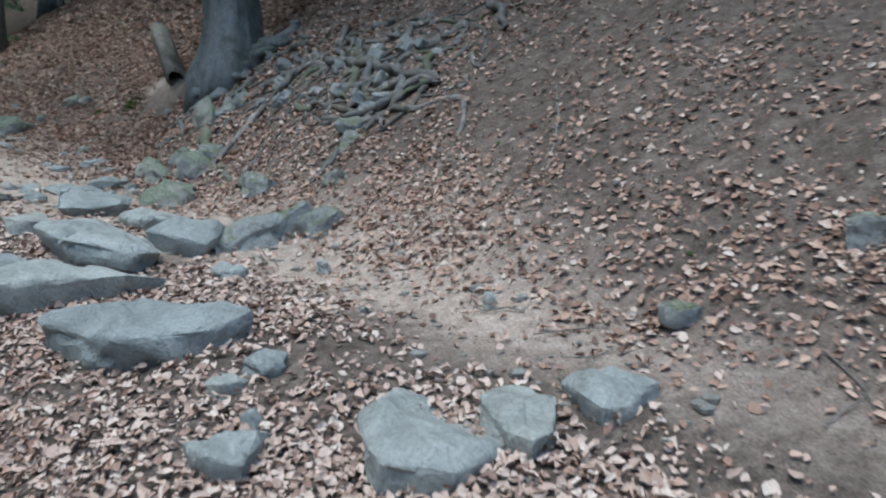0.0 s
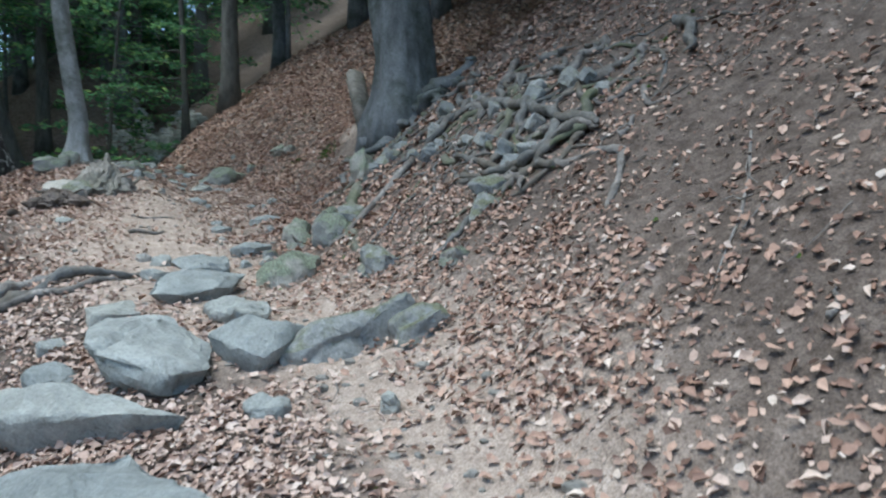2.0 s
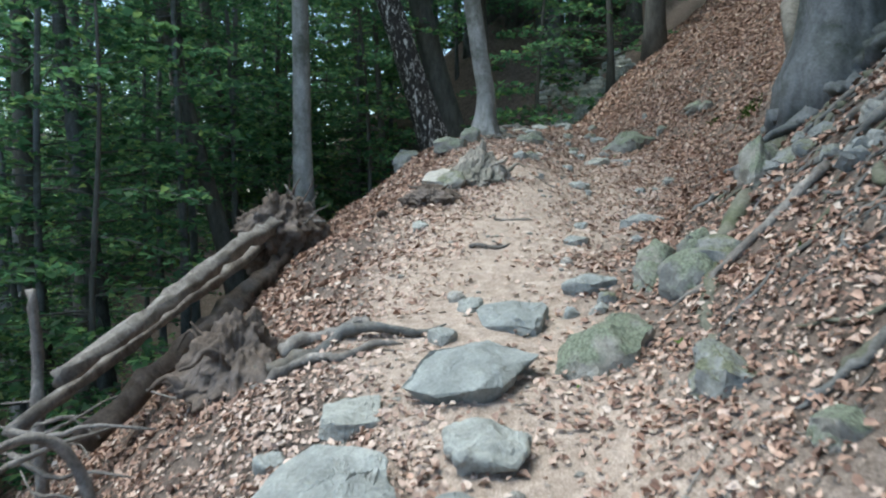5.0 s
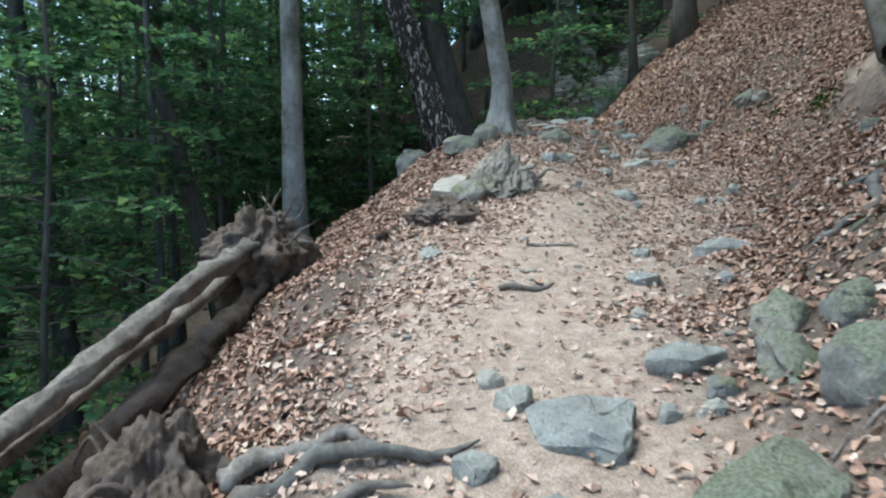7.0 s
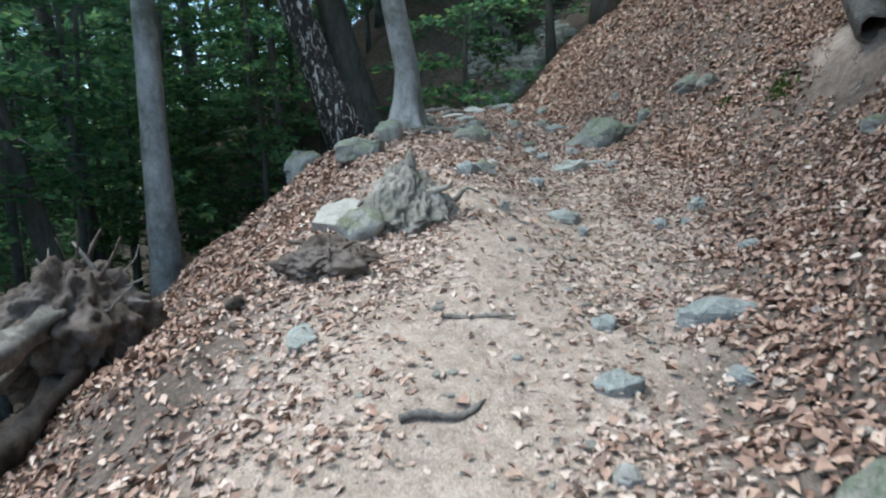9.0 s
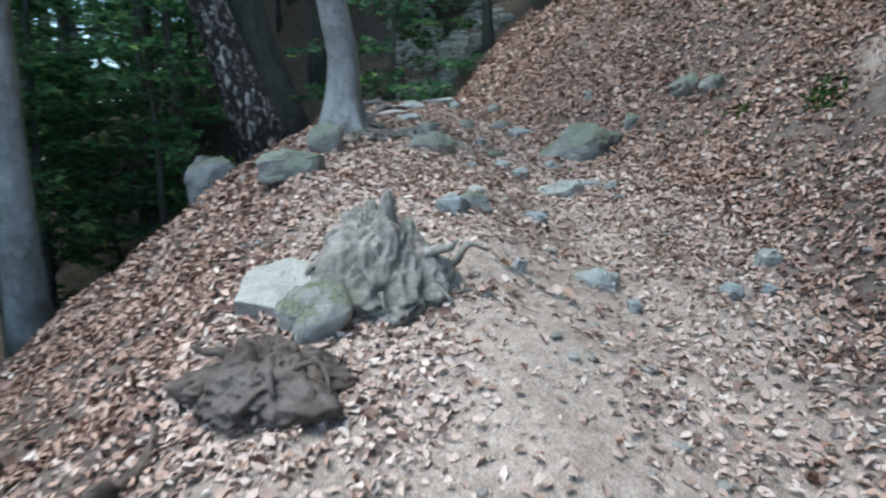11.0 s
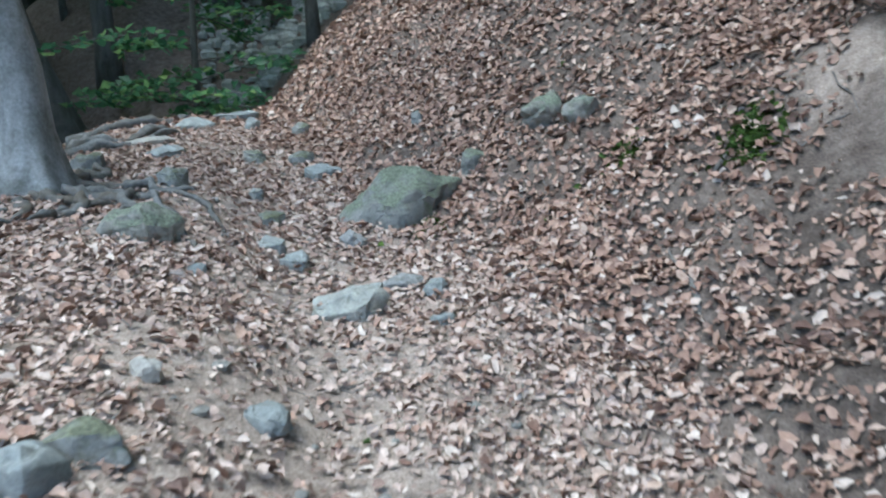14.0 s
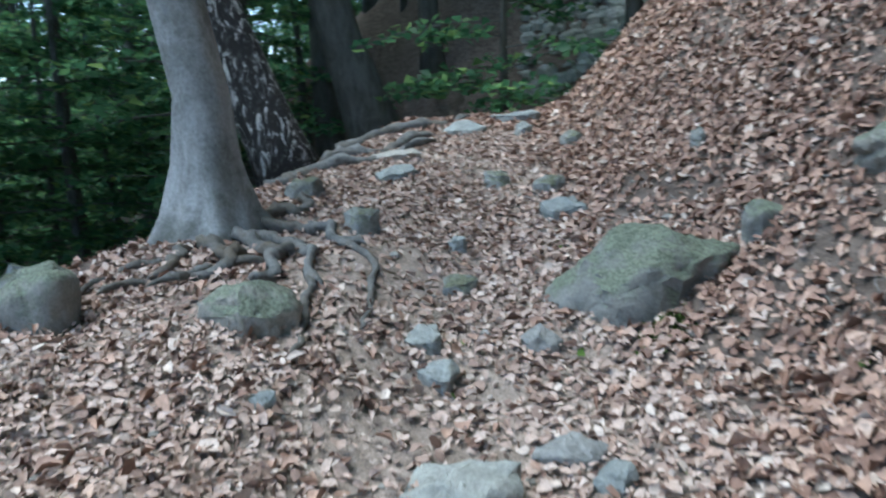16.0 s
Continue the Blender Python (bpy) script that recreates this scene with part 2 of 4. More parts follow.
def ground():
    ss, dd = spread(-2.5, 20, 0.065, 170, 38), spread(-1.6, 8, 0.065, 170, 38)
    S, D = np.meshgrid(ss, dd, indexing="ij")
    X, Y = plan(S, D)
    Z = land(X, Y)
    a, b = S.shape
    idx = np.arange(a * b).reshape(a, b)
    quads = np.stack([idx[:-1, :-1], idx[1:, :-1], idx[1:, 1:], idx[:-1, 1:]], -1).reshape(-1, 4)
    me = bpy.data.meshes.new("ground")
    me.from_pydata(np.stack([X, Y, Z], -1).reshape(-1, 3), [], quads)
    me.polygons.foreach_set("use_smooth", np.ones(len(me.polygons), bool))
    f, e = np.interp(S, ST, FOOT), np.interp(S, ST, EDGE)
    worn = step((f - D + np.interp(S, (0, 1.5, 3, 5, 7), (0.45, 0.6, 1.0, 0.75, 0.15))) / 0.9) * step((D - e) / 0.6) * np.interp(S, (0, 8, 11, 15, 20, 23), (1.1, 1.05, 0.95, 0.7, 0.6, 0.0))
    bare = np.clip(1.6 * np.exp(-((S - 12.75) / 0.6) ** 2 - ((D - 5.72) / 0.26) ** 2) * (0.1 + 1.3 * grain(X * 3.5, Y * 3.5, 31)) - 0.15, 0, 1.0)
    at = me.attributes.new("worn", "FLOAT", "POINT")
    at.data.foreach_set("value", np.maximum(worn, bare).reshape(-1).astype(np.float32))
    me.materials.append(SOIL)
    me.update()
    tagged(new("ground", me), "steep brown woodland soil with a worn dusty trail", "ground", kind="structure")


ground()


def tube(points, radii, seg=8, seed=0, rough=0.12, caps=True, flat=1.0):
    """A bent, tapering round with an uneven skin along a line of points."""
    rng = random.Random(seed)
    pts = [Vector(p) for p in points]
    verts, faces = [], []
    u = None
    for i, p in enumerate(pts):
        t = (pts[min(i + 1, len(pts) - 1)] - pts[max(i - 1, 0)]).normalized()
        if u is None:
            u = t.orthogonal().normalized()
        u = (u - t * u.dot(t)).normalized()
        w = t.cross(u)
        for k in range(seg):
            a = 2 * math.pi * k / seg
            q = u * math.cos(a) + w * math.sin(a)
            r = radii[i] * (1 + rough * (2 * noise.noise(p * 1.7 / max(radii[0], 0.02) * 0.35 + q * 1.3 + Vector((seed * 7.1, 0, 0)))) + rng.uniform(-0.3, 0.3) * rough * 0.5)
            q = q * r
            q.z *= flat
            verts.append(tuple(p + q))
    n = len(pts)
    for i in range(n - 1):
        for k in range(seg):
            a, b = i * seg + k, i * seg + (k + 1) % seg
            faces.append((a, b, b + seg, a + seg))
    if caps:
        faces.append(tuple(range(seg - 1, -1, -1)))
        faces.append(tuple((n - 1) * seg + k for k in range(seg)))
    return verts, faces


def flared(data, reach, lobes, high, seed):
    """Spreads the foot of a trunk into buttresses."""
    out = []
    for x, y, z in data[0]:
        k = math.exp(-max(z, 0) / high)
        a = math.atan2(y, x)
        g = 1 + reach * k * (0.35 + 0.65 * max(0, math.cos(lobes * a + seed)) ** 1.5)
        out.append((x * g, y * g, z))
    return out, data[1]


def smooth_line(ctrl, n):
    """Points along a Catmull-Rom line through a few control points."""
    c = [Vector(p) for p in ctrl]
    c = [c[0] * 2 - c[1]] + c + [c[-1] * 2 - c[-2]]
    out = []
    m = len(c) - 3
    for i in range(n):
        t = i / (n - 1) * m
        k = min(int(t), m - 1)
        t -= k
        a, b, d, e = c[k:k + 4]
        out.append(0.5 * ((2 * b) + (d - a) * t + (2 * a - 5 * b + 4 * d - e) * t * t + (3 * b - a - 3 * d + e) * t ** 3))
    return out


# ---- stones ----
def stone_mesh(size, seed, mat, blunt=0.5, layers=0.0, under=0.0):
    """A split block with an uneven outline, chipped edges and bedded faces; under cuts its foot back."""
    rng = random.Random(seed)
    bm = bmesh.new()
    for k in range(9):
        a = 2 * math.pi * (k + rng.uniform(-0.42, 0.42)) / 9
        r = rng.uniform(0.66, 1.06)
        for z in (rng.uniform(0.25, 0.85) - 0.25 * blunt, rng.uniform(-0.9, -0.5)):
            q = r * (rng.uniform(0.8, 1.0) if z > 0 else rng.uniform(0.72, 1.0) * (1 - under))
            bm.verts.new((q * math.cos(a) * size[0] / 2, q * math.sin(a) * size[1] / 2, z * size[2] / 2))
    for k in range(5):
        a, r = rng.random() * 6.283, rng.uniform(0.1, 0.55)
        bm.verts.new((r * math.cos(a) * size[0] / 2, r * math.sin(a) * size[1] / 2, rng.uniform(0.8, 1.0) * size[2] / 2))
    bmesh.ops.convex_hull(bm, input=bm.verts)
    bmesh.ops.delete(bm, geom=[v for v in bm.verts if not v.link_faces], context="VERTS")
    small = min(size)
    bmesh.ops.dissolve_limit(bm, angle_limit=radians(10), verts=bm.verts, edges=bm.edges)
    bmesh.ops.bevel(bm, geom=list(bm.edges), offset=small * min(0.08, 0.03 + 0.1 * blunt), segments=2, affect="EDGES", profile=0.6, clamp_overlap=True)
    bmesh.ops.triangulate(bm, faces=bm.faces)
    for limit in (0.2, 0.11, 0.075):
        long = [e for e in bm.edges if e.calc_length() > max(size) * limit]
        if long and len(bm.faces) < 1100:
            bmesh.ops.subdivide_edges(bm, edges=long, cuts=1)
            bmesh.ops.triangulate(bm, faces=bm.faces)
    for _ in range(3 if blunt > 0.5 else 0):
        bmesh.ops.smooth_vert(bm, verts=bm.verts, factor=0.5, use_axis_x=True, use_axis_y=True, use_axis_z=True)
    off = Vector((seed * 3.7, seed * 1.3, 0))
    bm.normal_update()
    for v in bm.verts:
        q = v.co / max(small, 0.08)
        amp = noise.fractal(q * 0.75 + off, 0.9, 2.1, 6) * (0.13 + 0.07 * blunt) + (noise.fractal(q * 1.6 - off, 0.7, 2.1, 4) * 0.1 if blunt > 0.5 else 0)
        ridge = abs(noise.noise(Vector((q.x * 0.6, q.y * 0.6, q.z * 1.6)) + off))
        v.co += v.normal * small * (amp - layers * min(0.1, 0.03 / small) * max(0, 0.16 - ridge) / 0.16)
    me = bpy.data.meshes.new("stone")
    bm.to_mesh(me)
    bm.free()
    me.materials.append(mat)
    for p in me.polygons:
        p.use_smooth = True
    me.set_sharp_from_angle(angle=radians(30))
    return me


def crag(name, radius, depth, high, low, seed, mat, parent, label="", fine=1.0):
    """A torn, fibrous lump of rotten wood and soil."""
    bm = bmesh.new()
    bmesh.ops.create_icosphere(bm, subdivisions=6, radius=1.0)
    off = Vector((seed, seed * 2.3, 0))
    for v in bm.verts:
        n = v.co.normalized()
        q = Vector((n.x, n.y, n.z * 0.6)) * fine
        k = 0.66 + 0.2 * noise.noise(q * 1.7 + off) + 0.16 * noise.noise(q * 3.7 + off) - 0.12 * abs(noise.noise(q * 6.5 + off)) + 0.05 * noise.noise(q * 12 + off) + 0.025 * noise.noise(q * 25 + off)
        k2 = k * (1.55 - 0.75 * max(n.z, 0) ** 0.7) / 1.1
        v.co = Vector((n.x * radius * k2 * 1.4, n.y * depth * k2 * 1.4, n.z * (high if n.z > 0 else low) * k * 1.4))
    me = bpy.data.meshes.new(name)
    bm.to_mesh(me)
    bm.free()
    me.materials.append(mat)
    me.polygons.foreach_set("use_smooth", np.ones(len(me.polygons), bool))
    ob = new(name, me)
    ob.parent = parent
    return tagged(ob, label) if label else ob


def stone(s, d, size, yaw=0.0, tip=0.0, lean=0.0, seed=1, mat=None, sink=0.3, label="", name="stone", group="", blunt=0.3, layers=0.8, under=0.0):
    """A stone at the trail station s, offset d, size along / across / up, sunk into the soil."""
    x, y = plan(s, d)
    ob = new(name, stone_mesh(size, seed, mat or STONE, blunt, layers, under))
    ob.matrix_world = pose(x, y, land_at(x, y) + size[2] * (0.5 - sink), tip, lean, yaw)
    return tagged(ob, label or "blue-grey stone bedded in the trail soil", "rock" if name == "boulder" else "stone", group)


SLABS = "stone steps across the trail"
stone(4.45, 2.13, (0.74, 0.64, 0.36), -45, lean=16, seed=411, under=0.2, label="blocky blue-grey step stone", group=SLABS, sink=0.4)
stone(1.70, 1.58, (0.64, 0.62, 0.24), -40, lean=10, sink=0.42, seed=12, mat=STONE, label="broad blue-grey stone bedded in the trail soil", group=SLABS)
stone(1.51, 1.88, (0.62, 0.32, 0.18), -84, lean=10, sink=0.42, seed=13, mat=STONE, label="narrow blue-grey stone bedded in the trail soil", group=SLABS)
stone(1.38, 2.21, (0.44, 0.44, 0.2), 9, tip=8, sink=0.45, seed=14, mat=STONE, label="blue-grey stone bedded in the trail soil", group=SLABS)
stone(2.14, 1.16, (0.37, 0.39, 0.20), -18, tip=5, sink=0.45, seed=15, mat=STONE, label="blue-grey stone bedded in the trail soil", group=SLABS)
stone(2.57, 1.39, (0.19, 0.20, 0.12), 0, tip=5, sink=0.45, seed=16, mat=STONE, label="small blue-grey stone among fallen leaves")
stone(2.60, 1.57, (0.21, 0.22, 0.16), 18, tip=5, sink=0.45, seed=17, mat=STONE, label="blue-grey stone bedded in the trail soil")
stone(2.25, 1.30, (0.10, 0.08, 0.11), -4, seed=18, mat=STONE, label="small blue-grey stone among fallen leaves")
stone(1.36, 2.70, (0.22, 0.18, 0.12), 4, seed=19, mat=STONE_MOSS, label="grey stone with patches of moss")
stone(2.21, 2.51, (0.08, 0.07, 0.11), -8, seed=20, mat=STONE, label="small blue-grey stone among fallen leaves")
stone(0.84, 3.18, (0.19, 0.16, 0.20), 0, seed=21, mat=STONE_MOSS, label="grey stone with patches of moss")
stone(5.2, 3.13, (0.44, 0.3, 0.28), -40, lean=14, seed=22, mat=STONE_MOSS, label="grey stone with patches of moss", sink=0.42, blunt=0.6)
stone(4.72, 3.67, (0.3, 0.34, 0.22), -30, lean=12, seed=23, mat=STONE_MOSS, label="grey stone with patches of moss", sink=0.45)
stone(3.45, 2.46, (0.11, 0.09, 0.12), 4, seed=24, mat=STONE, label="small blue-grey stone among fallen leaves")
stone(3.69, 2.00, (0.26, 0.26, 0.16), -18, tip=5, sink=0.45, seed=25, mat=STONE, label="blue-grey stone bedded in the trail soil")
stone(4.45, 3.32, (0.26, 0.24, 0.18), 30, seed=26, mat=BOULDER, label="grey stone with patches of moss", sink=0.45)
stone(5.42, 1.46, (0.42, 0.4, 0.14), -40, lean=10, seed=27, sink=0.42, label="blue-grey stone bedded in the trail soil")
stone(4.71, 1.18, (0.35, 0.36, 0.20), 40, tip=5, sink=0.45, seed=28, mat=STONE, label="blue-grey stone bedded in the trail soil")
stone(5.19, 1.17, (0.18, 0.18, 0.12), 58, tip=5, sink=0.45, seed=29, mat=STONE, label="small blue-grey stone among fallen leaves")
stone(5.76, 2.04, (1.12, 0.72, 0.26), 86, tip=10, lean=-9, seed=430, under=0.25, label="tilted blue-grey slab with a pale scuff", group=SLABS, sink=0.32)
stone(5.06, 2.18, (0.46, 0.54, 0.22), -45, lean=12, seed=31, under=0.15, label="rounded blue-grey stone bedded in the steps", group=SLABS, blunt=0.6)
stone(6.7, 2.22, (0.66, 0.74, 0.24), -45, lean=12, seed=32, label="smooth grey slab in the sandy trail", group=SLABS, sink=0.42, blunt=0.7)
stone(7.02, 3.1, (0.34, 0.56, 0.34), 40, tip=14, seed=433, mat=BOULDER, label="moss-covered stone on the leafy bank", name="boulder", blunt=0.8, layers=0.7, sink=0.48)
stone(6.7, 3.3, (0.4, 0.44, 0.34), 57, seed=434, mat=BOULDER, label="moss-covered stone on the leafy bank", name="boulder", blunt=0.8, layers=0.7, sink=0.5)
stone(7.5, 3.22, (0.3, 0.42, 0.26), 45, seed=435, mat=BOULDER, label="low mossy stone in the leafy bank", name="boulder", blunt=0.8, layers=0.7, sink=0.45)
stone(7.33, 2.70, (0.40, 0.31, 0.20), 53, tip=5, sink=0.45, seed=36, mat=STONE, label="blue-grey stone bedded in the trail soil")
stone(9.34, 3.3, (0.34, 0.6, 0.18), -40, lean=8, seed=37, label="blue-grey slab sunk in the edge of the trail", sink=0.5)
stone(8.60, 2.67, (0.30, 0.27, 0.16), 44, tip=5, sink=0.45, seed=38, mat=STONE, label="blue-grey stone bedded in the trail soil")
stone(7.98, 2.57, (0.14, 0.15, 0.12), 62, tip=5, sink=0.45, seed=39, mat=PALE, label="small pale stone on the trail")
stone(7.11, 1.77, (0.16, 0.17, 0.12), 35, tip=5, sink=0.45, seed=40, mat=PALE, label="small pale stone on the trail")
stone(6.91, 1.92, (0.24, 0.25, 0.16), 53, tip=5, sink=0.45, seed=41, mat=STONE, label="blue-grey stone bedded in the trail soil")
stone(7.02, 2.82, (0.23, 0.19, 0.12), 61, seed=42, mat=STONE_MOSS, label="grey stone with patches of moss")
stone(6.88, 2.57, (0.13, 0.14, 0.12), 44, tip=5, sink=0.45, seed=43, mat=STONE, label="small blue-grey stone among fallen leaves")
stone(6.86, 2.75, (0.14, 0.15, 0.12), 62, tip=5, sink=0.45, seed=44, mat=STONE, label="small blue-grey stone among fallen leaves")
stone(9.2, 1.18, (0.38, 0.2, 0.12), -42, lean=10, seed=45, mat=STONE, label="pale flat stone on the trail edge", sink=0.45)
stone(8.61, 3.20, (0.18, 0.19, 0.12), 53, tip=5, sink=0.45, seed=46, mat=STONE, label="small blue-grey stone among fallen leaves")
stone(6.36, 1.79, (0.22, 0.22, 0.16), 71, tip=5, sink=0.45, seed=47, mat=STONE, label="blue-grey stone bedded in the trail soil")
stone(9.33, 2.74, (0.20, 0.20, 0.12), 35, tip=5, sink=0.45, seed=48, mat=STONE, label="small blue-grey stone among fallen leaves")
stone(11.93, 2.07, (0.27, 0.22, 0.18), 20, seed=49, mat=STONE, label="blue-grey stone bedded in the trail soil")
stone(12.41, 2.72, (0.25, 0.21, 0.12), 8, seed=50, mat=STONE, label="blue-grey stone bedded in the trail soil")
stone(11.52, 3.94, (0.21, 0.21, 0.16), 16, tip=5, sink=0.45, seed=51, mat=STONE, label="blue-grey stone bedded in the trail soil")
stone(11.21, 3.54, (0.18, 0.19, 0.12), 34, tip=5, sink=0.45, seed=52, mat=STONE, label="small blue-grey stone among fallen leaves")
stone(11.14, 3.71, (0.11, 0.09, 0.11), 12, seed=53, mat=STONE, label="small blue-grey stone among fallen leaves")
stone(11.33, 2.82, (0.30, 0.25, 0.16), 25, tip=5, sink=0.45, seed=54, mat=STONE, label="blue-grey stone bedded in the trail soil")
stone(12.54, 2.32, (0.15, 0.13, 0.11), 8, seed=55, mat=PALE, label="small pale stone on the trail")
stone(11.22, 2.34, (0.11, 0.09, 0.11), 16, seed=56, mat=PALE, label="small pale stone on the trail")
stone(11.04, 2.92, (0.12, 0.10, 0.11), 24, seed=57, mat=STONE, label="small blue-grey stone among fallen leaves")
stone(10.69, 4.86, (0.26, 0.22, 0.15), 12, seed=58, mat=STONE_MOSS, label="grey stone with patches of moss")
stone(15.07, 4.37, (0.24, 0.20, 0.24), 61, seed=59, mat=BOULDER, label="mossy stone against the boulder", blunt=0.3, layers=0.7)
stone(14.19, 2.16, (0.54, 0.42, 0.3), 49, seed=60, mat=BOULDER, label="rounded mossy boulder in fallen leaves", name="boulder", blunt=0.9, layers=0.5, sink=0.42)
stone(15.54, 2.24, (0.28, 0.23, 0.24), 57, seed=61, mat=STONE_MOSS, label="grey stone with patches of moss")
stone(16.37, 1.54, (0.36, 0.30, 0.26), 65, seed=62, mat=STONE_MOSS, label="grey stone with patches of moss")
stone(16.84, 2.10, (0.45, 0.46, 0.20), 48, tip=5, sink=0.45, seed=63, mat=STONE, label="blue-grey stone bedded in the trail soil")
stone(16.22, 3.39, (0.38, 0.39, 0.20), 66, tip=5, sink=0.45, seed=64, mat=STONE, label="blue-grey stone bedded in the trail soil")
stone(16.77, 3.28, (0.32, 0.26, 0.21), 49, seed=65, mat=STONE_MOSS, label="grey stone with patches of moss")
stone(17.02, 2.87, (0.27, 0.22, 0.21), 57, seed=66, mat=STONE_MOSS, label="grey stone with patches of moss")
stone(15.11, 2.88, (0.26, 0.22, 0.11), 65, seed=67, mat=STONE_MOSS, label="grey stone with patches of moss")
stone(15.54, 2.80, (0.13, 0.11, 0.13), 53, seed=68, mat=STONE, label="small blue-grey stone among fallen leaves")
stone(14.46, 2.84, (0.25, 0.26, 0.16), 66, tip=5, sink=0.45, seed=69, mat=STONE, label="blue-grey stone bedded in the trail soil")
stone(14.19, 2.97, (0.22, 0.23, 0.16), 39, tip=5, sink=0.45, seed=70, mat=STONE, label="blue-grey stone bedded in the trail soil")
stone(14.51, 3.36, (0.23, 0.24, 0.16), 57, tip=5, sink=0.45, seed=71, mat=PALE, label="white angular stone in the leaves")
stone(13.66, 2.45, (0.13, 0.11, 0.11), 65, seed=72, mat=STONE, label="small blue-grey stone among fallen leaves")
stone(18.02, 3.40, (0.25, 0.21, 0.18), 53, seed=73, mat=STONE_MOSS, label="grey stone with patches of moss")
stone(16.10, 4.23, (0.13, 0.11, 0.20), 61, seed=74, mat=STONE_MOSS, label="grey stone with patches of moss")
stone(14.12, 1.17, (0.41, 0.34, 0.40), 49, seed=75, mat=BOULDER, label="mossy boulder at the trail's outer edge", name="boulder", blunt=0.3, layers=0.7)
stone(19.05, 2.25, (0.52, 0.53, 0.20), 57, tip=5, sink=0.45, seed=76, mat=STONE, label="blue-grey stone bedded in the trail soil")
stone(18.79, 2.91, (0.22, 0.18, 0.25), 65, seed=77, mat=STONE, label="blue-grey stone bedded in the trail soil")
stone(13.5, 3.15, (0.5, 0.42, 0.22), 25, tip=9, seed=478, label="blue-grey slab in the leafy trail", sink=0.45, under=0.1)
stone(13.61, 3.65, (0.21, 0.18, 0.11), 38, seed=79, mat=STONE, label="blue-grey stone bedded in the trail soil")
stone(13.23, 3.58, (0.19, 0.20, 0.12), 16, tip=5, sink=0.45, seed=80, mat=STONE, label="small blue-grey stone among fallen leaves")
stone(7.25, 3.42, (0.26, 0.34, 0.24), 20, seed=436, mat=BOULDER, label="low mossy stone in the leafy bank", blunt=0.8, layers=0.7, sink=0.45)
stone(13.25, 0.96, (0.66, 0.55, 0.27), 52, seed=82, mat=BOULDER, label="long mossy rock below the beech", name="boulder", blunt=0.3, layers=0.7)
stone(15.03, 3.84, (1.32, 0.82, 0.6), 57, tip=8, lean=-7, seed=84, mat=BOULDER, label="large moss-covered boulder beside the trail", name="boulder", blunt=0.9, layers=0.6, sink=0.47)
stone(14.86, 4.86, (0.46, 0.3, 0.26), 10, tip=35, lean=-24, seed=221, mat=BOULDER, blunt=0.7, label="mossy long stone lying on the leafy bank", sink=0.25, group="twin stones on the bank")
stone(14.5, 4.98, (0.4, 0.27, 0.25), 20, tip=35, lean=-24, seed=222, mat=BOULDER, blunt=0.7, label="mossy long stone lying on the leafy bank", sink=0.25, group="twin stones on the bank")
stone(4.22, 2.52, (0.34, 1.0, 0.34), -48, tip=20, lean=-10, seed=211, mat=RIDGED, label="long ridged grey stone slanting up the bank", sink=0.35, layers=1.2)
stone(3.98, 2.86, (0.22, 0.5, 0.26), -46, tip=12, seed=212, mat=STONE_MOSS, label="narrow grey stone slanting up the bank", sink=0.35)
stone(3.28, 1.36, (1.16, 0.6, 0.32), -8, tip=9, seed=17, under=0.12, label="large blue-grey slab step with a mossy patch", group=SLABS, sink=0.36)
stone(4.14, 1.28, (1.35, 0.44, 0.32), 2, tip=5, seed=19, under=0.3, label="long blue-grey slab step with a dark undercut", group=SLABS, sink=0.38)
stone(4.56, 1.64, (1.2, 0.7, 0.3), -38, lean=12, seed=453, under=0.2, label="broad cracked blue-grey slab in the steps", group=SLABS, sink=0.38, layers=1.4)
stone(6.05, 2.77, (1.0, 0.54, 0.36), -82, lean=12, seed=206, mat=BOULDER, label="long mossy boulder at the foot of the bank", name="boulder", blunt=0.6, sink=0.45)
stone(7.75, 3.95, (0.95, 0.42, 0.6), -67, lean=10, seed=202, mat=BOULDER, label="mossy rock standing out of the bank", name="boulder", blunt=0.9, sink=0.45)
stone(15.5, -0.15, (0.6, 0.5, 0.75), 44, seed=203, mat=STONE_MOSS, label="grey rock poking out of the falling slope", name="boulder", sink=0.2)
stone(6.66, 3.47, (0.4, 0.3, 0.2), 20, tip=8, seed=219, mat=STONE_MOSS, label="grey stone with patches of moss")

stone(4.92, 3.82, (0.36, 0.26, 0.14), 0, tip=14, seed=441, mat=STONE_MOSS, label="flat grey stone under the bare roots", sink=0.35)
stone(13.75, 3.5, (0.34, 0.18, 0.12), 70, tip=10, seed=442, mat=PALE, label="pale split stone beside a slab", sink=0.4)
stone(10.35, 3.9, (0.2, 0.15, 0.1), 20, seed=443, label="small blue-grey stone among fallen leaves")
stone(12.05, 2.2, (0.34, 0.2, 0.16), 40, lean=-10, seed=444, mat=STONE_MOSS, label="tilted grey stone with a pale face", sink=0.35)
stone(17.6, 1.9, (0.62, 0.34, 0.18), 44, seed=445, mat=PALE, label="long flat pale stone lying across the trail", sink=0.35)
stone(19.6, 2.75, (0.7, 0.36, 0.2), 40, seed=446, mat=STONE, label="long flat stone on the crest of the trail", sink=0.3)
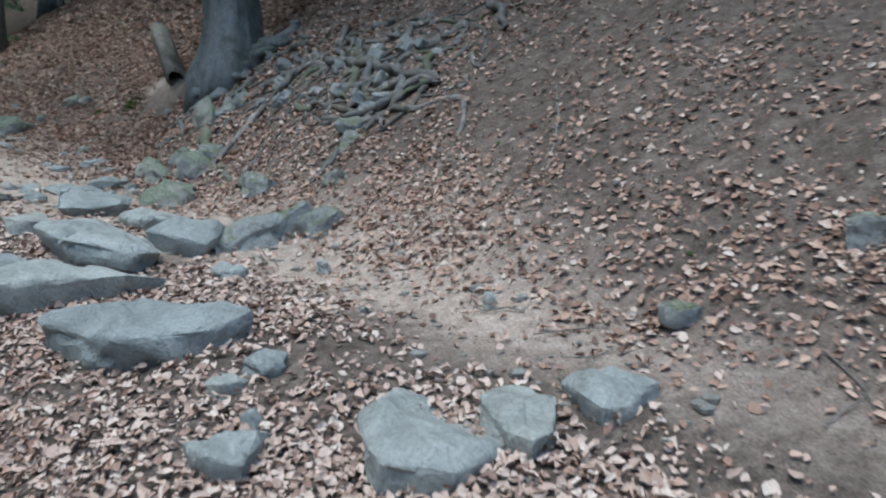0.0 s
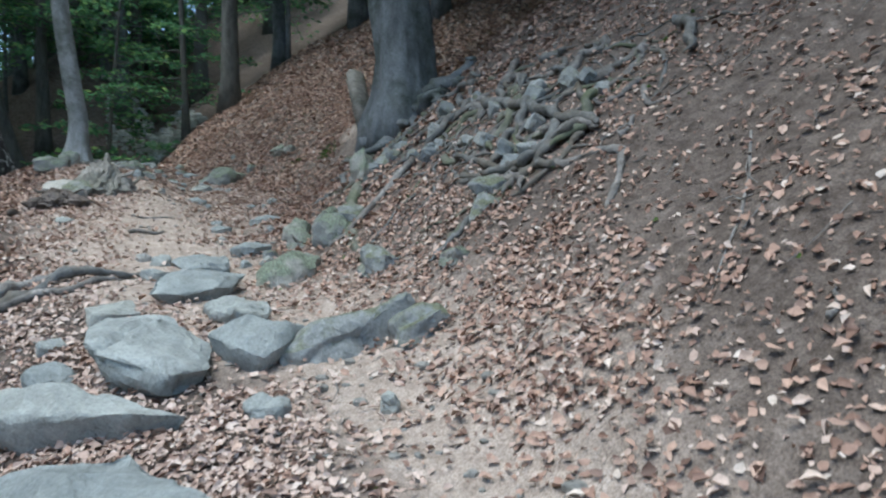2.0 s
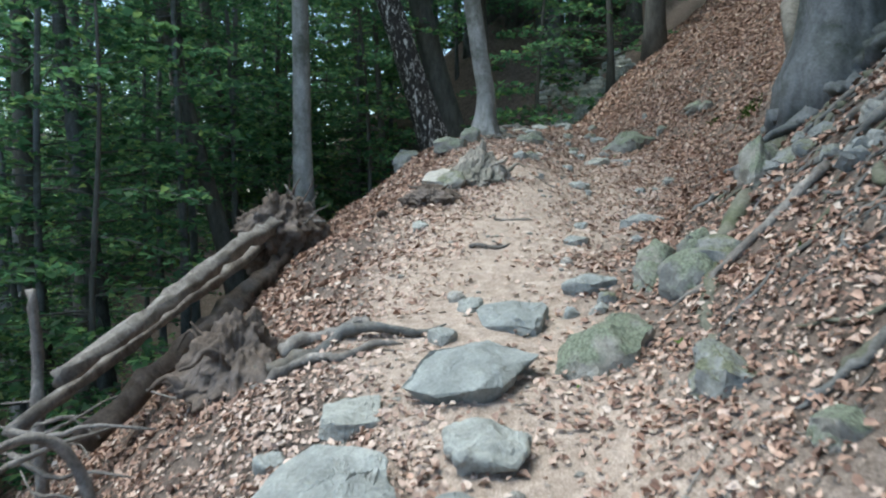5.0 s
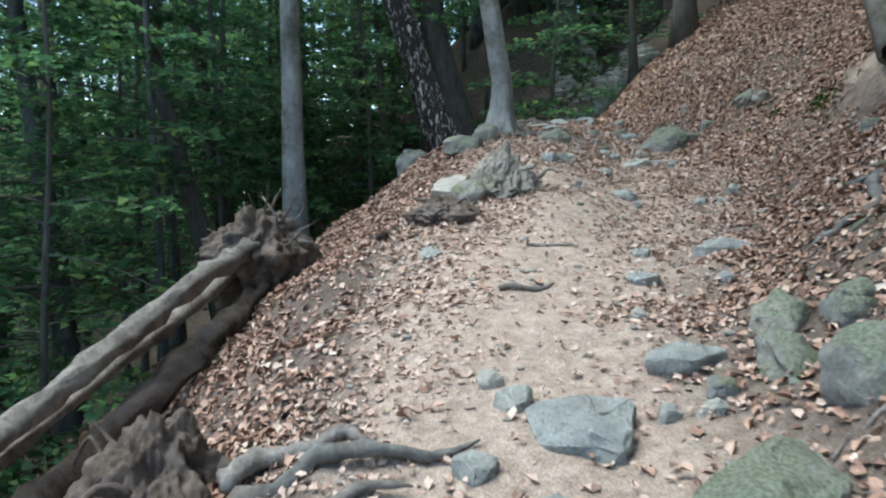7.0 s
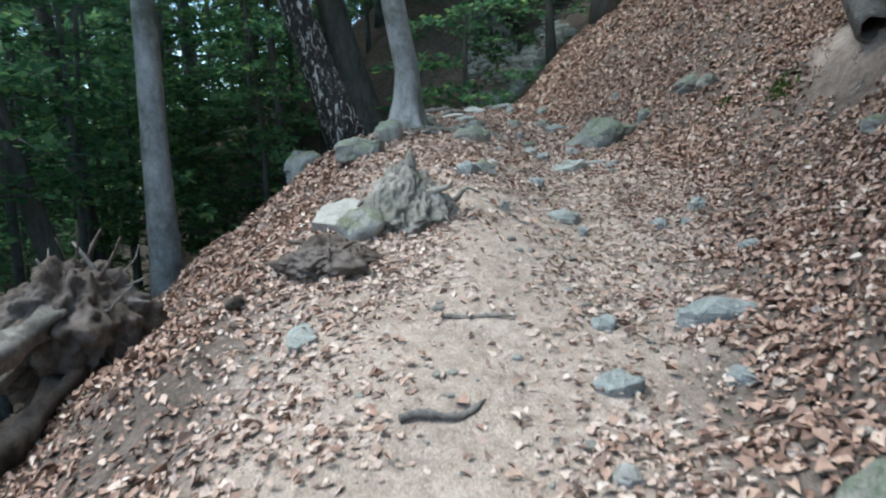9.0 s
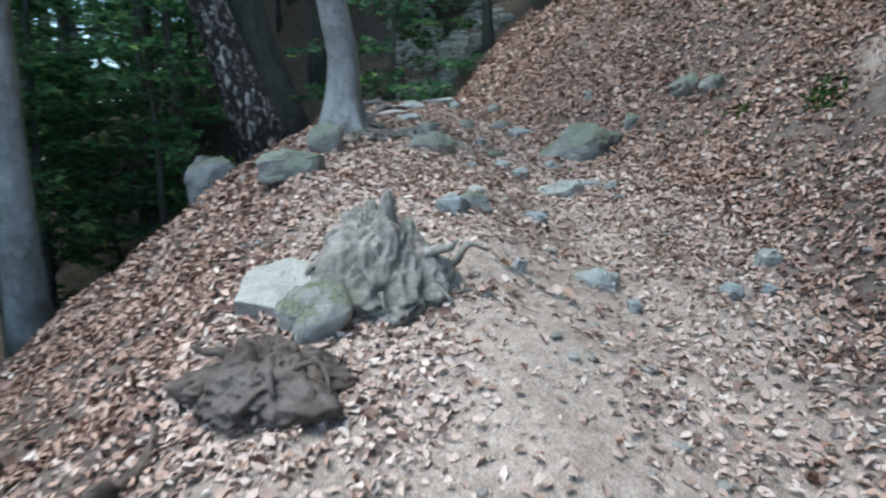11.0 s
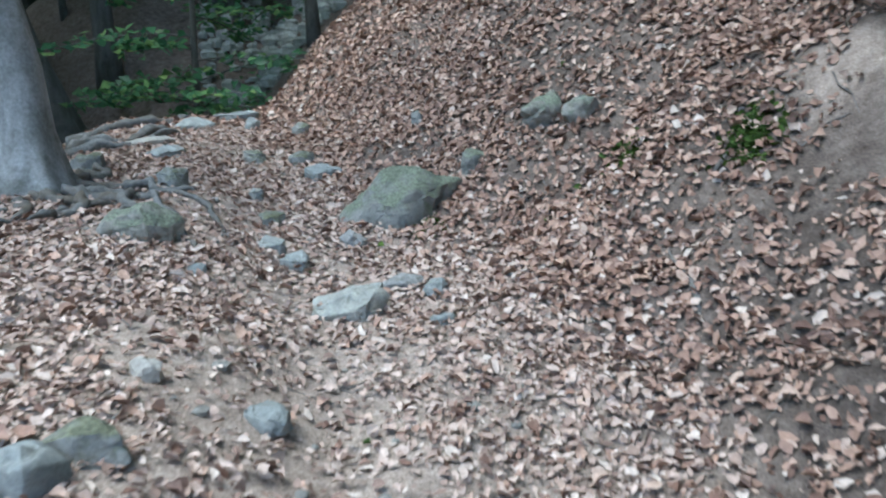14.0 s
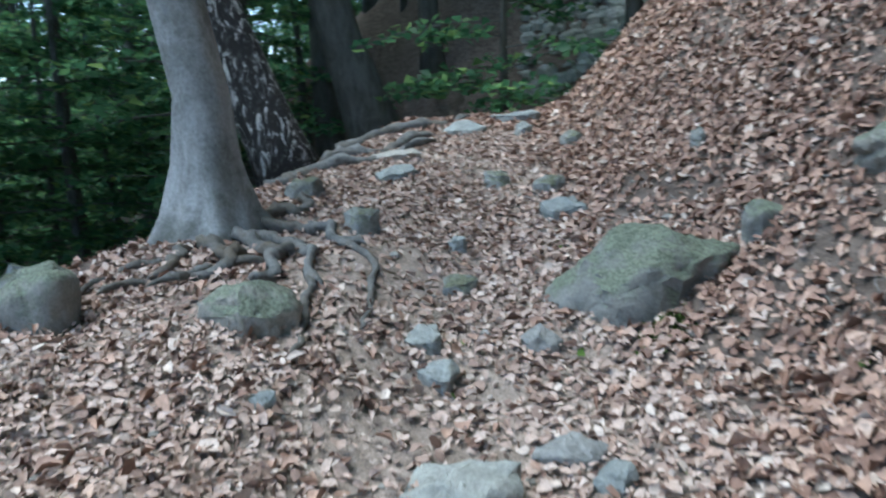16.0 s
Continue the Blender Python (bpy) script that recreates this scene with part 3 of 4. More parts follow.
for i in range(26):
    k = random.Random(700 + i)
    stone(k.uniform(4.6, 8.2), k.uniform(3.95, 4.95), (k.uniform(0.14, 0.34), k.uniform(0.1, 0.24), k.uniform(0.1, 0.2)), k.uniform(0, 180), tip=k.uniform(15, 45), lean=k.uniform(-25, 25), seed=700 + i,
          mat=(STONE_MOSS, RIDGED)[i % 2], label="grey stone wedged among bare roots", sink=0.3, group="stones wedged among the roots")


def scree():
    """Broken stones in the gully beyond the crest."""
    k = random.Random(91)
    pieces = []
    for i in range(420):
        s, d = k.uniform(25.0, 29.5), k.uniform(2.2, 5.0)
        x, y = plan(s, d)
        r = 0.06 + 0.17 * k.random() ** 2
        c = Vector((x, y, land_at(x, y) + r * 0.3))
        a0 = k.random() * 6.283
        ring = [(k.uniform(0.7, 1.25), k.uniform(-0.25, 0.25)) for _ in range(6)]
        v = [tuple(c + Vector((q * g * r * math.cos(m * 1.047 + o + a0), q * g * r * 0.7 * math.sin(m * 1.047 + o + a0), z * r + 0.2 * r * q))) for z, g in ((-0.6, 0.9), (0.1, 1.0), (0.45, 0.55)) for m, (q, o) in enumerate(ring)]
        pieces.append((v, [(m + n, m + (n + 1) % 6, m + 6 + (n + 1) % 6, m + 6 + n) for m in (0, 6) for n in range(6)] + [(12, 13, 14, 15, 16, 17)]))
    tagged(part("scree", joined(pieces), STONE, sharp=30), "blue-grey broken stones filling a gully", "stones", kind="stuff")


scree()


# ---- trees ----
def bough(rng, base, azimuth, length, rise, n, size, verts, faces, wood):
    """One flat, drooping spray of leaves on a bent bough."""
    ca, sa = math.cos(azimuth), math.sin(azimuth)
    line = []
    for i in range(4):
        t = i / 3
        line.append((base[0] + ca * length * t, base[1] + sa * length * t, base[2] + rise * length * t - 0.22 * length * t * t))
    wood.append(tube(line, [0.007 * length * (1 - 0.8 * i / 3) + 0.004 for i in range(4)], 3, rng.randint(0, 999), 0.0, False))
    t = 0.15 + 0.85 * rng_np.random(n) ** 0.8
    side = (rng_np.random(n) - 0.5) * 1.1 * length * (1.15 - t) * np.minimum(t * 2.2, 1)
    fwd = length * t + np.abs(side) * 0.5
    cx = base[0] + ca * fwd - sa * side
    cy = base[1] + sa * fwd + ca * side
    cz = base[2] + rise * length * t - 0.22 * length * t * t - np.abs(side) * 0.1 + rng_np.normal(0, 0.04, n)
    add_leaves(np.stack([cx, cy, cz], -1), rng_np.random(n) * 6.283, 0.38, size * (0.7 + 0.6 * rng_np.random(n)), verts, faces, None, 0.16, 4)


def add_leaves(c, turn, tilt, size, verts, faces, up=None, fold=0.16, corners=6):
    """Folded leaf blades at the places c."""
    n = len(c)
    nrm = rng_np.normal(0, tilt, (n, 3))
    nrm = nrm + (np.array([0, 0, 1.0]) if up is None else up)
    nrm /= np.linalg.norm(nrm, axis=1)[:, None]
    a = np.stack([np.cos(turn), np.sin(turn), np.zeros(n)], -1)
    a -= nrm * (a * nrm).sum(1)[:, None]
    a /= np.linalg.norm(a, axis=1)[:, None]
    b = np.cross(nrm, a)
    lift = fold * rng_np.uniform(-0.5, 2.0, n)
    if corners == 6:
        shape = ((-0.5, 0, 0), (-0.18, 0.3, 1), (0.2, 0.25, 0.8), (0.5, 0, 0.25), (0.2, -0.25, 0.8), (-0.18, -0.3, 1))
    else:
        shape = ((-0.5, 0, 0), (0.02, 0.32, 1), (0.5, 0, 0.2), (0.02, -0.32, 1))
    wide = rng_np.uniform(0.6, 1.25, n)
    out = []
    for p, q, r in shape:
        jit = rng_np.normal(0, 0.07, (n, 3))
        out.append(c + size[:, None] * ((p + jit[:, 0])[:, None] * a + (q * wide + jit[:, 1])[:, None] * b + (r * lift + jit[:, 2])[:, None] * nrm))
    k = sum(len(v) for v in verts)
    verts.append(np.stack(out, 1).reshape(-1, 3))
    i = k + corners * np.arange(n)
    if corners == 6:
        faces.extend([np.stack([i, i + 3, i + 2, i + 1], -1), np.stack([i, i + 5, i + 4, i + 3], -1)])
    else:
        faces.extend([np.stack([i, i + 2, i + 1], -1), np.stack([i, i + 3, i + 2], -1)])


rng_np = np.random.default_rng(7)


def crown_meshes(seed, low, high, boughs, leaves, size, reach):
    rng = random.Random(seed)
    verts, faces, wood = [], [], []
    for i in range(boughs):
        h = low + (high - low) * ((i + rng.random()) / boughs) ** 1.7
        bough(rng, (0, 0, h), rng.random() * 6.283, reach * rng.uniform(0.55, 1.1) * (1 - 0.45 * (h - low) / (high - low)), rng.uniform(0.0, 0.32), leaves, size, verts, faces, wood)
    return (np.concatenate(verts), np.concatenate(faces)), joined(wood)


def trunk_line(height, lean, bend, seed):
    line = []
    for i in range(13):
        t = i / 12
        line.append((lean[0] * height * t + bend * math.sin(t * 5 + seed) * t, lean[1] * height * t + bend * math.cos(t * 4 + seed) * t - bend * t, height * t - 0.35))
    return line


def plain_tree(name, label, seed, height, radius, mat, lean=(0, 0), bend=0.15, low=2.0, boughs=34, leaves=95, size=0.14, reach=2.8, flare=0.5):
    tree = new(name)
    line = trunk_line(height, lean, bend, seed)
    radii = [radius * (1 + flare * math.exp(-i * 1.4)) * (1 - 0.75 * i / 12) for i in range(13)]
    part("trunk", tube(line, radii, 12, seed, 0.1), mat, tree)
    if boughs:
        leafy, wood = crown_meshes(seed, low, height, boughs, leaves, size, reach)
        for data in (leafy, wood):
            pts = np.array(data[0])
            t = np.clip((pts[:, 2] + 0.35) / height, 0, 1)
            zs = [q[2] for q in line]
            pts[:, 0] += np.interp(pts[:, 2], zs, [q[0] for q in line])
            pts[:, 1] += np.interp(pts[:, 2], zs, [q[1] for q in line])
            if data is leafy:
                tagged(part("crown", (pts, data[1]), GREEN, tree), kind="stuff")
            else:
                tagged(part("limb", (pts.tolist(), data[1]), mat, tree), kind="stuff")
    return tagged(tree, label, "tree")


WOOD = "trees of the beech wood"


def stand(tree, x, y, yaw=0, scale=1.0, group=""):
    tree.matrix_world = pose(x, y, land_at(x, y), 0, 0, yaw) @ Matrix.Scale(scale, 4)
    return tagged(tree, group=group) if group else tree


# trees of their own beside the trail
stand(plain_tree("tree", "slim grey beech trunk on the falling slope", 3, 15, 0.2, BEECH, (0.03, 0.0), 0.1, 5.0, 24), -12.4, 9.4)
stand(plain_tree("birch_tree", "leaning birch with black and white cracked bark", 4, 14, 0.36, BIRCH, (-0.17, -0.27), 0.15, 6.0, 20), -14.25, 14.23)
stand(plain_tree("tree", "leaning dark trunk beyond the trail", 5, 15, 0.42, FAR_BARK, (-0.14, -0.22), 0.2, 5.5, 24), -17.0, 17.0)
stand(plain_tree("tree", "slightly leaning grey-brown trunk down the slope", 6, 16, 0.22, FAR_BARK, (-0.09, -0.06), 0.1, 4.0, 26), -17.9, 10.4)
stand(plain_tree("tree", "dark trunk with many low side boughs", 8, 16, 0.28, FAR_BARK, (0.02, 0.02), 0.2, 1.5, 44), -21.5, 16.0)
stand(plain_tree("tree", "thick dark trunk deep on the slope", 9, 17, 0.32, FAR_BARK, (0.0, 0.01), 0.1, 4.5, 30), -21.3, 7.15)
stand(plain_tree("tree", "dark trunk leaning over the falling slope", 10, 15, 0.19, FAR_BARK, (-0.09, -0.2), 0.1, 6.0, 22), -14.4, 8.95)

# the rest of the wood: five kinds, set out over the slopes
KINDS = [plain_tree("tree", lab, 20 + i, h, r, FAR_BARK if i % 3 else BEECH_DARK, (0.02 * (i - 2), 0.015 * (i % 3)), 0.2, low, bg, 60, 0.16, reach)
         for i, (lab, h, r, low, bg, reach) in enumerate([
             ("tall beech with layered green sprays", 13, 0.22, 1.8, 44, 3.6), ("slender young beech full of green leaves", 12, 0.1, 0.8, 46, 2.6),
             ("dark straight trunk with a high green crown", 14, 0.24, 4.0, 36, 3.8), ("thin pole of a shaded young tree", 13, 0.07, 3.0, 34, 2.2),
             ("bushy understorey beech with low sprays", 7, 0.06, 0.3, 40, 2.3)])]
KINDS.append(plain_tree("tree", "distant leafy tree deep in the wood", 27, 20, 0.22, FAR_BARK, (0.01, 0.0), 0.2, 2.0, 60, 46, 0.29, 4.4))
# dense-crowned kind added to cast shade; most stand out of view
KINDS.append(plain_tree("tree", "spreading beech added for shade", 28, 14, 0.25, BEECH_DARK, (0.0, 0.0), 0.2, 3.2, 80, 130, 0.2, 5.6))
WHERE = random.Random(11)
spots = [(-15.0, 6.3), (-14.9, 5.2), (-19.5, 12.2), (-17.7, 21.6), (-17.0, 24.8), (-11.4, 18.6), (-11.9, 22.1), (-10.6, 20.4), (-19.5, 11.0), (-21.5, 12.2),
         (-20.4, 12.9), (-22.8, 24.2), (-21.4, 20.8), (-17.7, 8.2), (-22.3, 10.3), (-19.3, 22.5)]
use = [0, 2, 1, 0, 2, 2, 0, 3, 3, 3, 3, 2, 0, 3, 2, 0]
spots += [(-9.6, 3.6), (-11.6, 5.4), (-10.9, 2.2), (-13.0, 3.4), (-16.6, 13.4), (-8.4, 1.6), (-15.2, 18.2), (-13.6, 19.6), (-18.6, 15.2)]
use += [4, 4, 4, 1, 4, 4, 4, 1, 1]
# unseen row above the bank, added so that its crowns shade the slope
spots += [(s * -0.70711 + d * 0.70711, (s + d) * 0.70711) for s, d in ((-2, 10), (1, 8.8), (4, 10.5), (6.5, 8.6), (8.5, 11), (11, 9.4), (13.5, 10.6), (16, 9.0), (18.5, 10.4), (21, 8.8), (23.5, 10.5))]
use += [6] * 11
tries = 0
while len(spots) < 104 and tries < 4000:
    tries += 1
    s, d = WHERE.uniform(4, 48), WHERE.uniform(-26, 22)
    x, y = plan(s, d)
    if d > -4.5 and s < 23 or (d > -3.5 and s < 33) or any((x - p) ** 2 + (y - q) ** 2 < 4.5 for p, q in spots):
        continue
    spots.append((x, y))
    use.append(WHERE.choice((0, 0, 1, 1, 2, 3, 4, 4)) if d < 2 else WHERE.choice((0, 1, 4)))
far = 0
while far < 150:
    s, d = WHERE.uniform(4, 66), WHERE.uniform(-48, 30)
    x, y = plan(s, d)
    r = math.hypot(x + 5, y - 8)
    if r < 25 or r > 52 or (d > 5 and s < 24) or s < 22 and d > -20:
        continue
    spots.append((x, y))
    use.append(5)
    far += 1
spots += [plan(s, d) for s, d in ((25.0, -1.5), (26.2, 0.4), (27.5, -3.0), (30.0, 1.2), (29.0, -0.8), (31.0, 3.4), (24.5, -4.2), (33, 0.2))]
use += [2, 2, 3, 2, 3, 2, 4, 2]
spots += [plan(s, d) for s, d in ((15.0, -4.4), (16.6, -5.0), (18.0, -4.6), (19.6, -5.4), (21.2, -4.4), (22.4, -5.8), (17.4, -6.6), (12.6, -5.6), (13.8, -7.0), (20.4, -7.2), (11.0, -6.2), (23.6, -3.2))]
use += [3] * 12
# dense crowns added upslope to put the far hillside in shade
spots += [plan(s, d) for s, d in ((31.0, -2.0), (35.0, -1.0), (38.0, 1.5), (27.0, -6.0))]
use += [6] * 4
# three more beeches out of view, added to darken the bank below them
spots += [plan(1.5, 7.6), plan(4.6, 7.5), plan(7.6, 7.7)]
use += [6] * 3
placed = set()
for (x, y), k in zip(spots, use):
    m = pose(x, y, land_at(x, y), 0, 0, WHERE.uniform(0, 360))
    if k in placed:
        t = copy_thing(KINDS[k], m)
        t.scale = (WHERE.uniform(0.85, 1.2),) * 3
    else:
        placed.add(k)
        KINDS[k].matrix_world = m
        t = KINDS[k]
    tagged(t, group=WOOD)


def ground_line(ctrl, n, lift):
    """A line over the ground through stations (s, d), raised by lift."""
    pts = []
    for p in smooth_line([(s, d, 0) for s, d in ctrl], n):
        x, y = plan(p.x, p.y)
        pts.append((x, y, land_at(x, y) + lift))
    return pts


def root(parent, ctrl, r0, r1, seed, mat=None, lift=0.3, n=14, name="root"):
    rng = random.Random(seed)
    line = ground_line(ctrl, n, r0 * lift)
    w = [rng.uniform(0, 6.28) for _ in range(4)]
    line = [(x + r0 * (0.5 * math.sin(i * 0.9 + w[0]) + 0.35 * math.sin(i * 2.3 + w[1])), y + r0 * 0.5 * math.sin(i * 1.3 + w[2]), z + r0 * 0.5 * math.sin(i * 0.8 + w[3]))
            for i, (x, y, z) in enumerate(line)]
    inv = parent.matrix_world.inverted() if parent else Matrix()
    line = smooth_line(line, n * 2)
    radii = [(r0 + (r1 - r0) * i / (n * 2 - 1)) * (1 + 0.18 * math.sin(i * 0.7 + w[1]) * math.sin(i * 1.9 + w[2])) * min(1, (n * 2 - i) / 4) for i in range(n * 2)]
    v, f = tube(line, radii, 8, seed, 0.34)
    return part(name, ([tuple(inv @ Vector(p)) for p in v], f), mat or ROOT, parent)


# the large beech on the bank, with its laid-bare roots
def bank_beech():
    tree = new("beech_tree")
    x, y = -2.8, 9.84
    tree.matrix_world = pose(x, y, land_at(x, y))
    bpy.context.view_layer.update()
    line = [(0.0, 0.0, -0.5), (0, 0, 0), (-0.02, 0.02, 0.35), (-0.05, 0.05, 0.8), (-0.1, 0.08, 1.5), (-0.22, 0.1, 2.6), (-0.3, 0.1, 4.5), (-0.3, 0.2, 8), (-0.2, 0.3, 14)]
    part("trunk", flared(tube(line, [0.5, 0.44, 0.39, 0.36, 0.345, 0.33, 0.31, 0.25, 0.1], 48, 5, 0.2), 0.4, 5, 0.3, 3.4), BEECH_DARK, tree)
    leafy, wood = crown_meshes(31, 4.2, 13, 84, 130, 0.16, 4.8)
    tagged(part("crown", leafy, GREEN, tree), kind="stuff")
    tagged(part("limb", wood, BEECH_DARK, tree), kind="stuff")
    rng = random.Random(5)
    for i in range(6):
        a = radians(-120 + i * 27)
        s0, d0 = along(x + 0.32 * math.cos(a), y + 0.32 * math.sin(a))
        s1, d1 = along(x + 0.95 * math.cos(a), y + 0.95 * math.sin(a))
        root(tree, [(s0, d0), ((s0 + s1) / 2, (d0 + d1) / 2), (s1, d1 - 0.1)], 0.13, 0.04, 60 + i, BEECH_DARK, 0.5, 10)
    root(tree, [(8.75, 4.5), (8.2, 4.15), (7.6, 3.88), (6.85, 3.5), (5.9, 3.22), (5.3, 3.12)], 0.075, 0.045, 206, MOSSY_ROOT, -0.1, 20)
    for i in range(210):
        u = rng.random() ** 0.8
        s0, d0 = 8.6 - 4.1 * u + rng.uniform(-0.3, 0.3), 4.75 + rng.uniform(-0.8, 0.7) - 0.15 * u
        a = rng.choice((rng.uniform(-2.6, -1.2), rng.uniform(-3.5, -2.4), rng.uniform(-0.9, 0.2)))
        ln = rng.uniform(0.3, 1.25)
        b = a + rng.uniform(-0.5, 0.5)
        r = 0.008 + 0.042 * rng.random() ** 2.2
        root(tree, [(s0, d0), (s0 + 0.5 * ln * math.cos(a), d0 + 0.5 * ln * math.sin(a)), (s0 + ln * 0.8 * math.cos(b), d0 + ln * 0.8 * math.sin(b))], r, r * 0.45, 100 + i, (ROOT, ROOT, DEAD, MOSSY_ROOT)[i % 4], rng.uniform(-0.5, 1.7), 11)
    root(tree, [(6.3, 4.55), (5.3, 4.45), (4.75, 4.3), (4.25, 4.2)], 0.05, 0.032, 201, ROOT, 1.6, 18)
    root(tree, [(5.45, 4.5), (5.3, 4.2), (5.15, 3.95)], 0.042, 0.024, 202, ROOT, 1.4)
    root(tree, [(4.45, 4.15), (4.75, 3.95), (5.1, 3.85)], 0.042, 0.03, 203, ROOT, 1.8)
    root(tree, [(4.4, 4.2), (4.35, 3.95), (4.5, 3.7)], 0.022, 0.012, 204, ROOT, 1.0)
    root(tree, [(4.9, 3.8), (4.75, 3.5), (4.75, 3.25)], 0.025, 0.015, 205, ROOT, 1.0)
    tagged(tree, "large grey beech on the bank with a mass of bare roots", "tree")


bank_beech()


# the beech on the outer edge, standing on a web of roots
def edge_beech():
    tree = new("beech_tree")
    x, y = -9.98, 11.83
    tree.matrix_world = pose(x, y, land_at(x, y))
    bpy.context.view_layer.update()
    line = [(0.02, 0.02, -0.5), (0, 0, 0), (0, 0, 0.2), (0.0, 0.02, 0.5), (0.0, 0.03, 0.9), (-0.06, -0.05, 1.6), (-0.17, -0.16, 2.6), (-0.3, -0.28, 4), (-0.2, -0.3, 8), (0, 0, 13)]
    part("trunk", flared(tube(line, [0.27, 0.235, 0.205, 0.178, 0.16, 0.152, 0.146, 0.14, 0.115, 0.06], 40, 9, 0.1), 0.9, 4, 0.24, 0.6), BEECH, tree)
    leafy, wood = crown_meshes(32, 5.0, 13, 26, 130, 0.11, 3.2)
    tagged(part("crown", leafy, GREEN, tree), kind="stuff")
    tagged(part("limb", wood, BEECH, tree), kind="stuff")
    webs = [[(15.25, 1.55), (15.0, 1.95), (14.72, 2.02), (14.45, 2.05)], [(15.15, 1.4), (14.85, 1.7), (14.55, 1.62)], [(15.1, 1.5), (14.9, 1.75), (14.65, 1.7), (14.4, 1.55)], [(15.35, 1.6), (15.1, 2.0), (14.9, 2.15), (14.6, 2.3)], [(15.0, 1.35), (14.7, 1.45), (14.35, 1.3)],
            [(15.6, 1.55), (15.5, 1.95), (15.3, 2.15), (15.1, 2.4)], [(15.2, 1.75), (14.9, 1.95), (14.75, 1.65)], [(14.8, 2.2), (14.3, 2.35), (13.95, 2.45)],
            [(15.6, 1.4), (15.9, 1.7), (16.2, 1.6)], [(14.85, 1.3), (14.6, 1.15), (14.3, 1.2)], [(15.3, 2.1), (15.0, 2.45), (14.6, 2.55), (14.3, 2.6)]]
    for i, c in enumerate(webs):
        r = (0.05, 0.04, 0.045, 0.04, 0.035, 0.045, 0.03, 0.025, 0.05, 0.025, 0.025)[i]
        root(tree, c, r, r * 0.5, 300 + i, ROOT, 1.0, 16)
    tagged(tree, "smooth pale-grey beech trunk on a web of roots", "tree")


edge_beech()


tagged(root(None, [(6.05, 0.7), (6.15, 1.0), (6.12, 1.3), (6.22, 1.6)], 0.04, 0.015, 354, DEAD, 0.7, 14, "tree_root"), "split grey root beside a rotten stump", "root")
tagged(root(None, [(6.42, 0.75), (6.55, 1.1), (6.5, 1.4)], 0.05, 0.02, 355, DEAD, 0.8, 14, "tree_root"), "split grey root beside a rotten stump", "root")

# roots crossing the trail further up
for i, (c, r) in enumerate([([(16.9, 1.0), (17.6, 1.7), (18.2, 2.1)], 0.065), ([(17.8, 1.1), (18.3, 1.7), (18.9, 2.0)], 0.07), ([(18.8, 0.9), (19.3, 1.7), (20.0, 2.2)], 0.075)]):
    tagged(root(None, c, r, r * 0.5, 340 + i, ROOT, 0.6, 14, "tree_root"), "thick grey root lying across the trail", "root", "roots across the trail")
tagged(root(None, [(6.2, 0.65), (6.32, 1.05), (6.4, 1.45), (6.52, 1.8)], 0.052, 0.018, 351, ROOT, 0.7, 14, "tree_root"), "grey root running out of a rotten stump", "root")
tagged(root(None, [(11.3, 2.2), (11.0, 2.5), (10.9, 2.75)], 0.022, 0.012, 353, ROOT, -0.2, 14, "tree_root"), "root half buried in the trail dust", "root")
for i, (c, r) in enumerate([([(8.35, 1.75), (8.4, 2.0), (8.5, 2.1)], 0.018), ([(9.35, 1.9), (9.3, 2.3)], 0.014), ([(2.0, 3.25), (2.05, 3.35)], 0.012),
                            ([(3.9, 4.1), (3.95, 4.25)], 0.02), ([(4.2, 4.55), (4.0, 4.4), (3.7, 4.45)], 0.02), ([(13.2, 5.1), (13.3, 5.5)], 0.012), ([(12.6, 4.6), (13.1, 4.75)], 0.014),
                            ([(3.0, 4.1), (2.7, 3.7), (2.5, 3.3)], 0.008)]):
    tagged(root(None, c, r, r * 0.6, 360 + i, DEAD, 0.8, 8, "stick"), "grey-brown dead stick on the ground", "stick")


tagged(root(None, [(9.7, 0.66), (9.76, 0.70), (10.23, 0.7)], 0.035, 0.025, 371, ROTTEN, 1.2, 10, "branch"), "dark broken branch leaning on a rotten stump", "branch")


# ---- dead wood on the outer edge ----
def stump(name, label, s, d, radius, high, seed, mat, snags=9, category="tree stump"):
    """A decayed stump: a craggy, ridged heap with broken roots."""
    thing = new(name)
    x, y = plan(s, d)
    thing.matrix_world = pose(x, y, land_at(x, y))
    rng = random.Random(seed)
    crag("stump_body", radius, radius * 0.85, high, 0.2, seed, mat, thing)
    for i in range(snags):
        a = rng.random() * 6.283
        r0 = radius * rng.uniform(0.4, 0.8)
        h = rng.uniform(0.05, 0.55) * high
        ln = rng.uniform(0.5, 1.2) * radius
        pts = [(r0 * math.cos(a), r0 * math.sin(a), h)]
        for k in (1, 2, 3):
            a += rng.uniform(-0.5, 0.5)
            pts.append((pts[-1][0] + ln / 3 * math.cos(a), pts[-1][1] + ln / 3 * math.sin(a), max(pts[-1][2] + rng.uniform(-0.45, 0.3) * ln, -0.03)))
        r = rng.uniform(0.04, 0.12) * radius
        part("root_snag", tube(smooth_line(pts, 10), [r * (1 - 0.08 * k) for k in range(10)], 7, seed + i, 0.25), mat, thing)
    return tagged(thing, label, category)


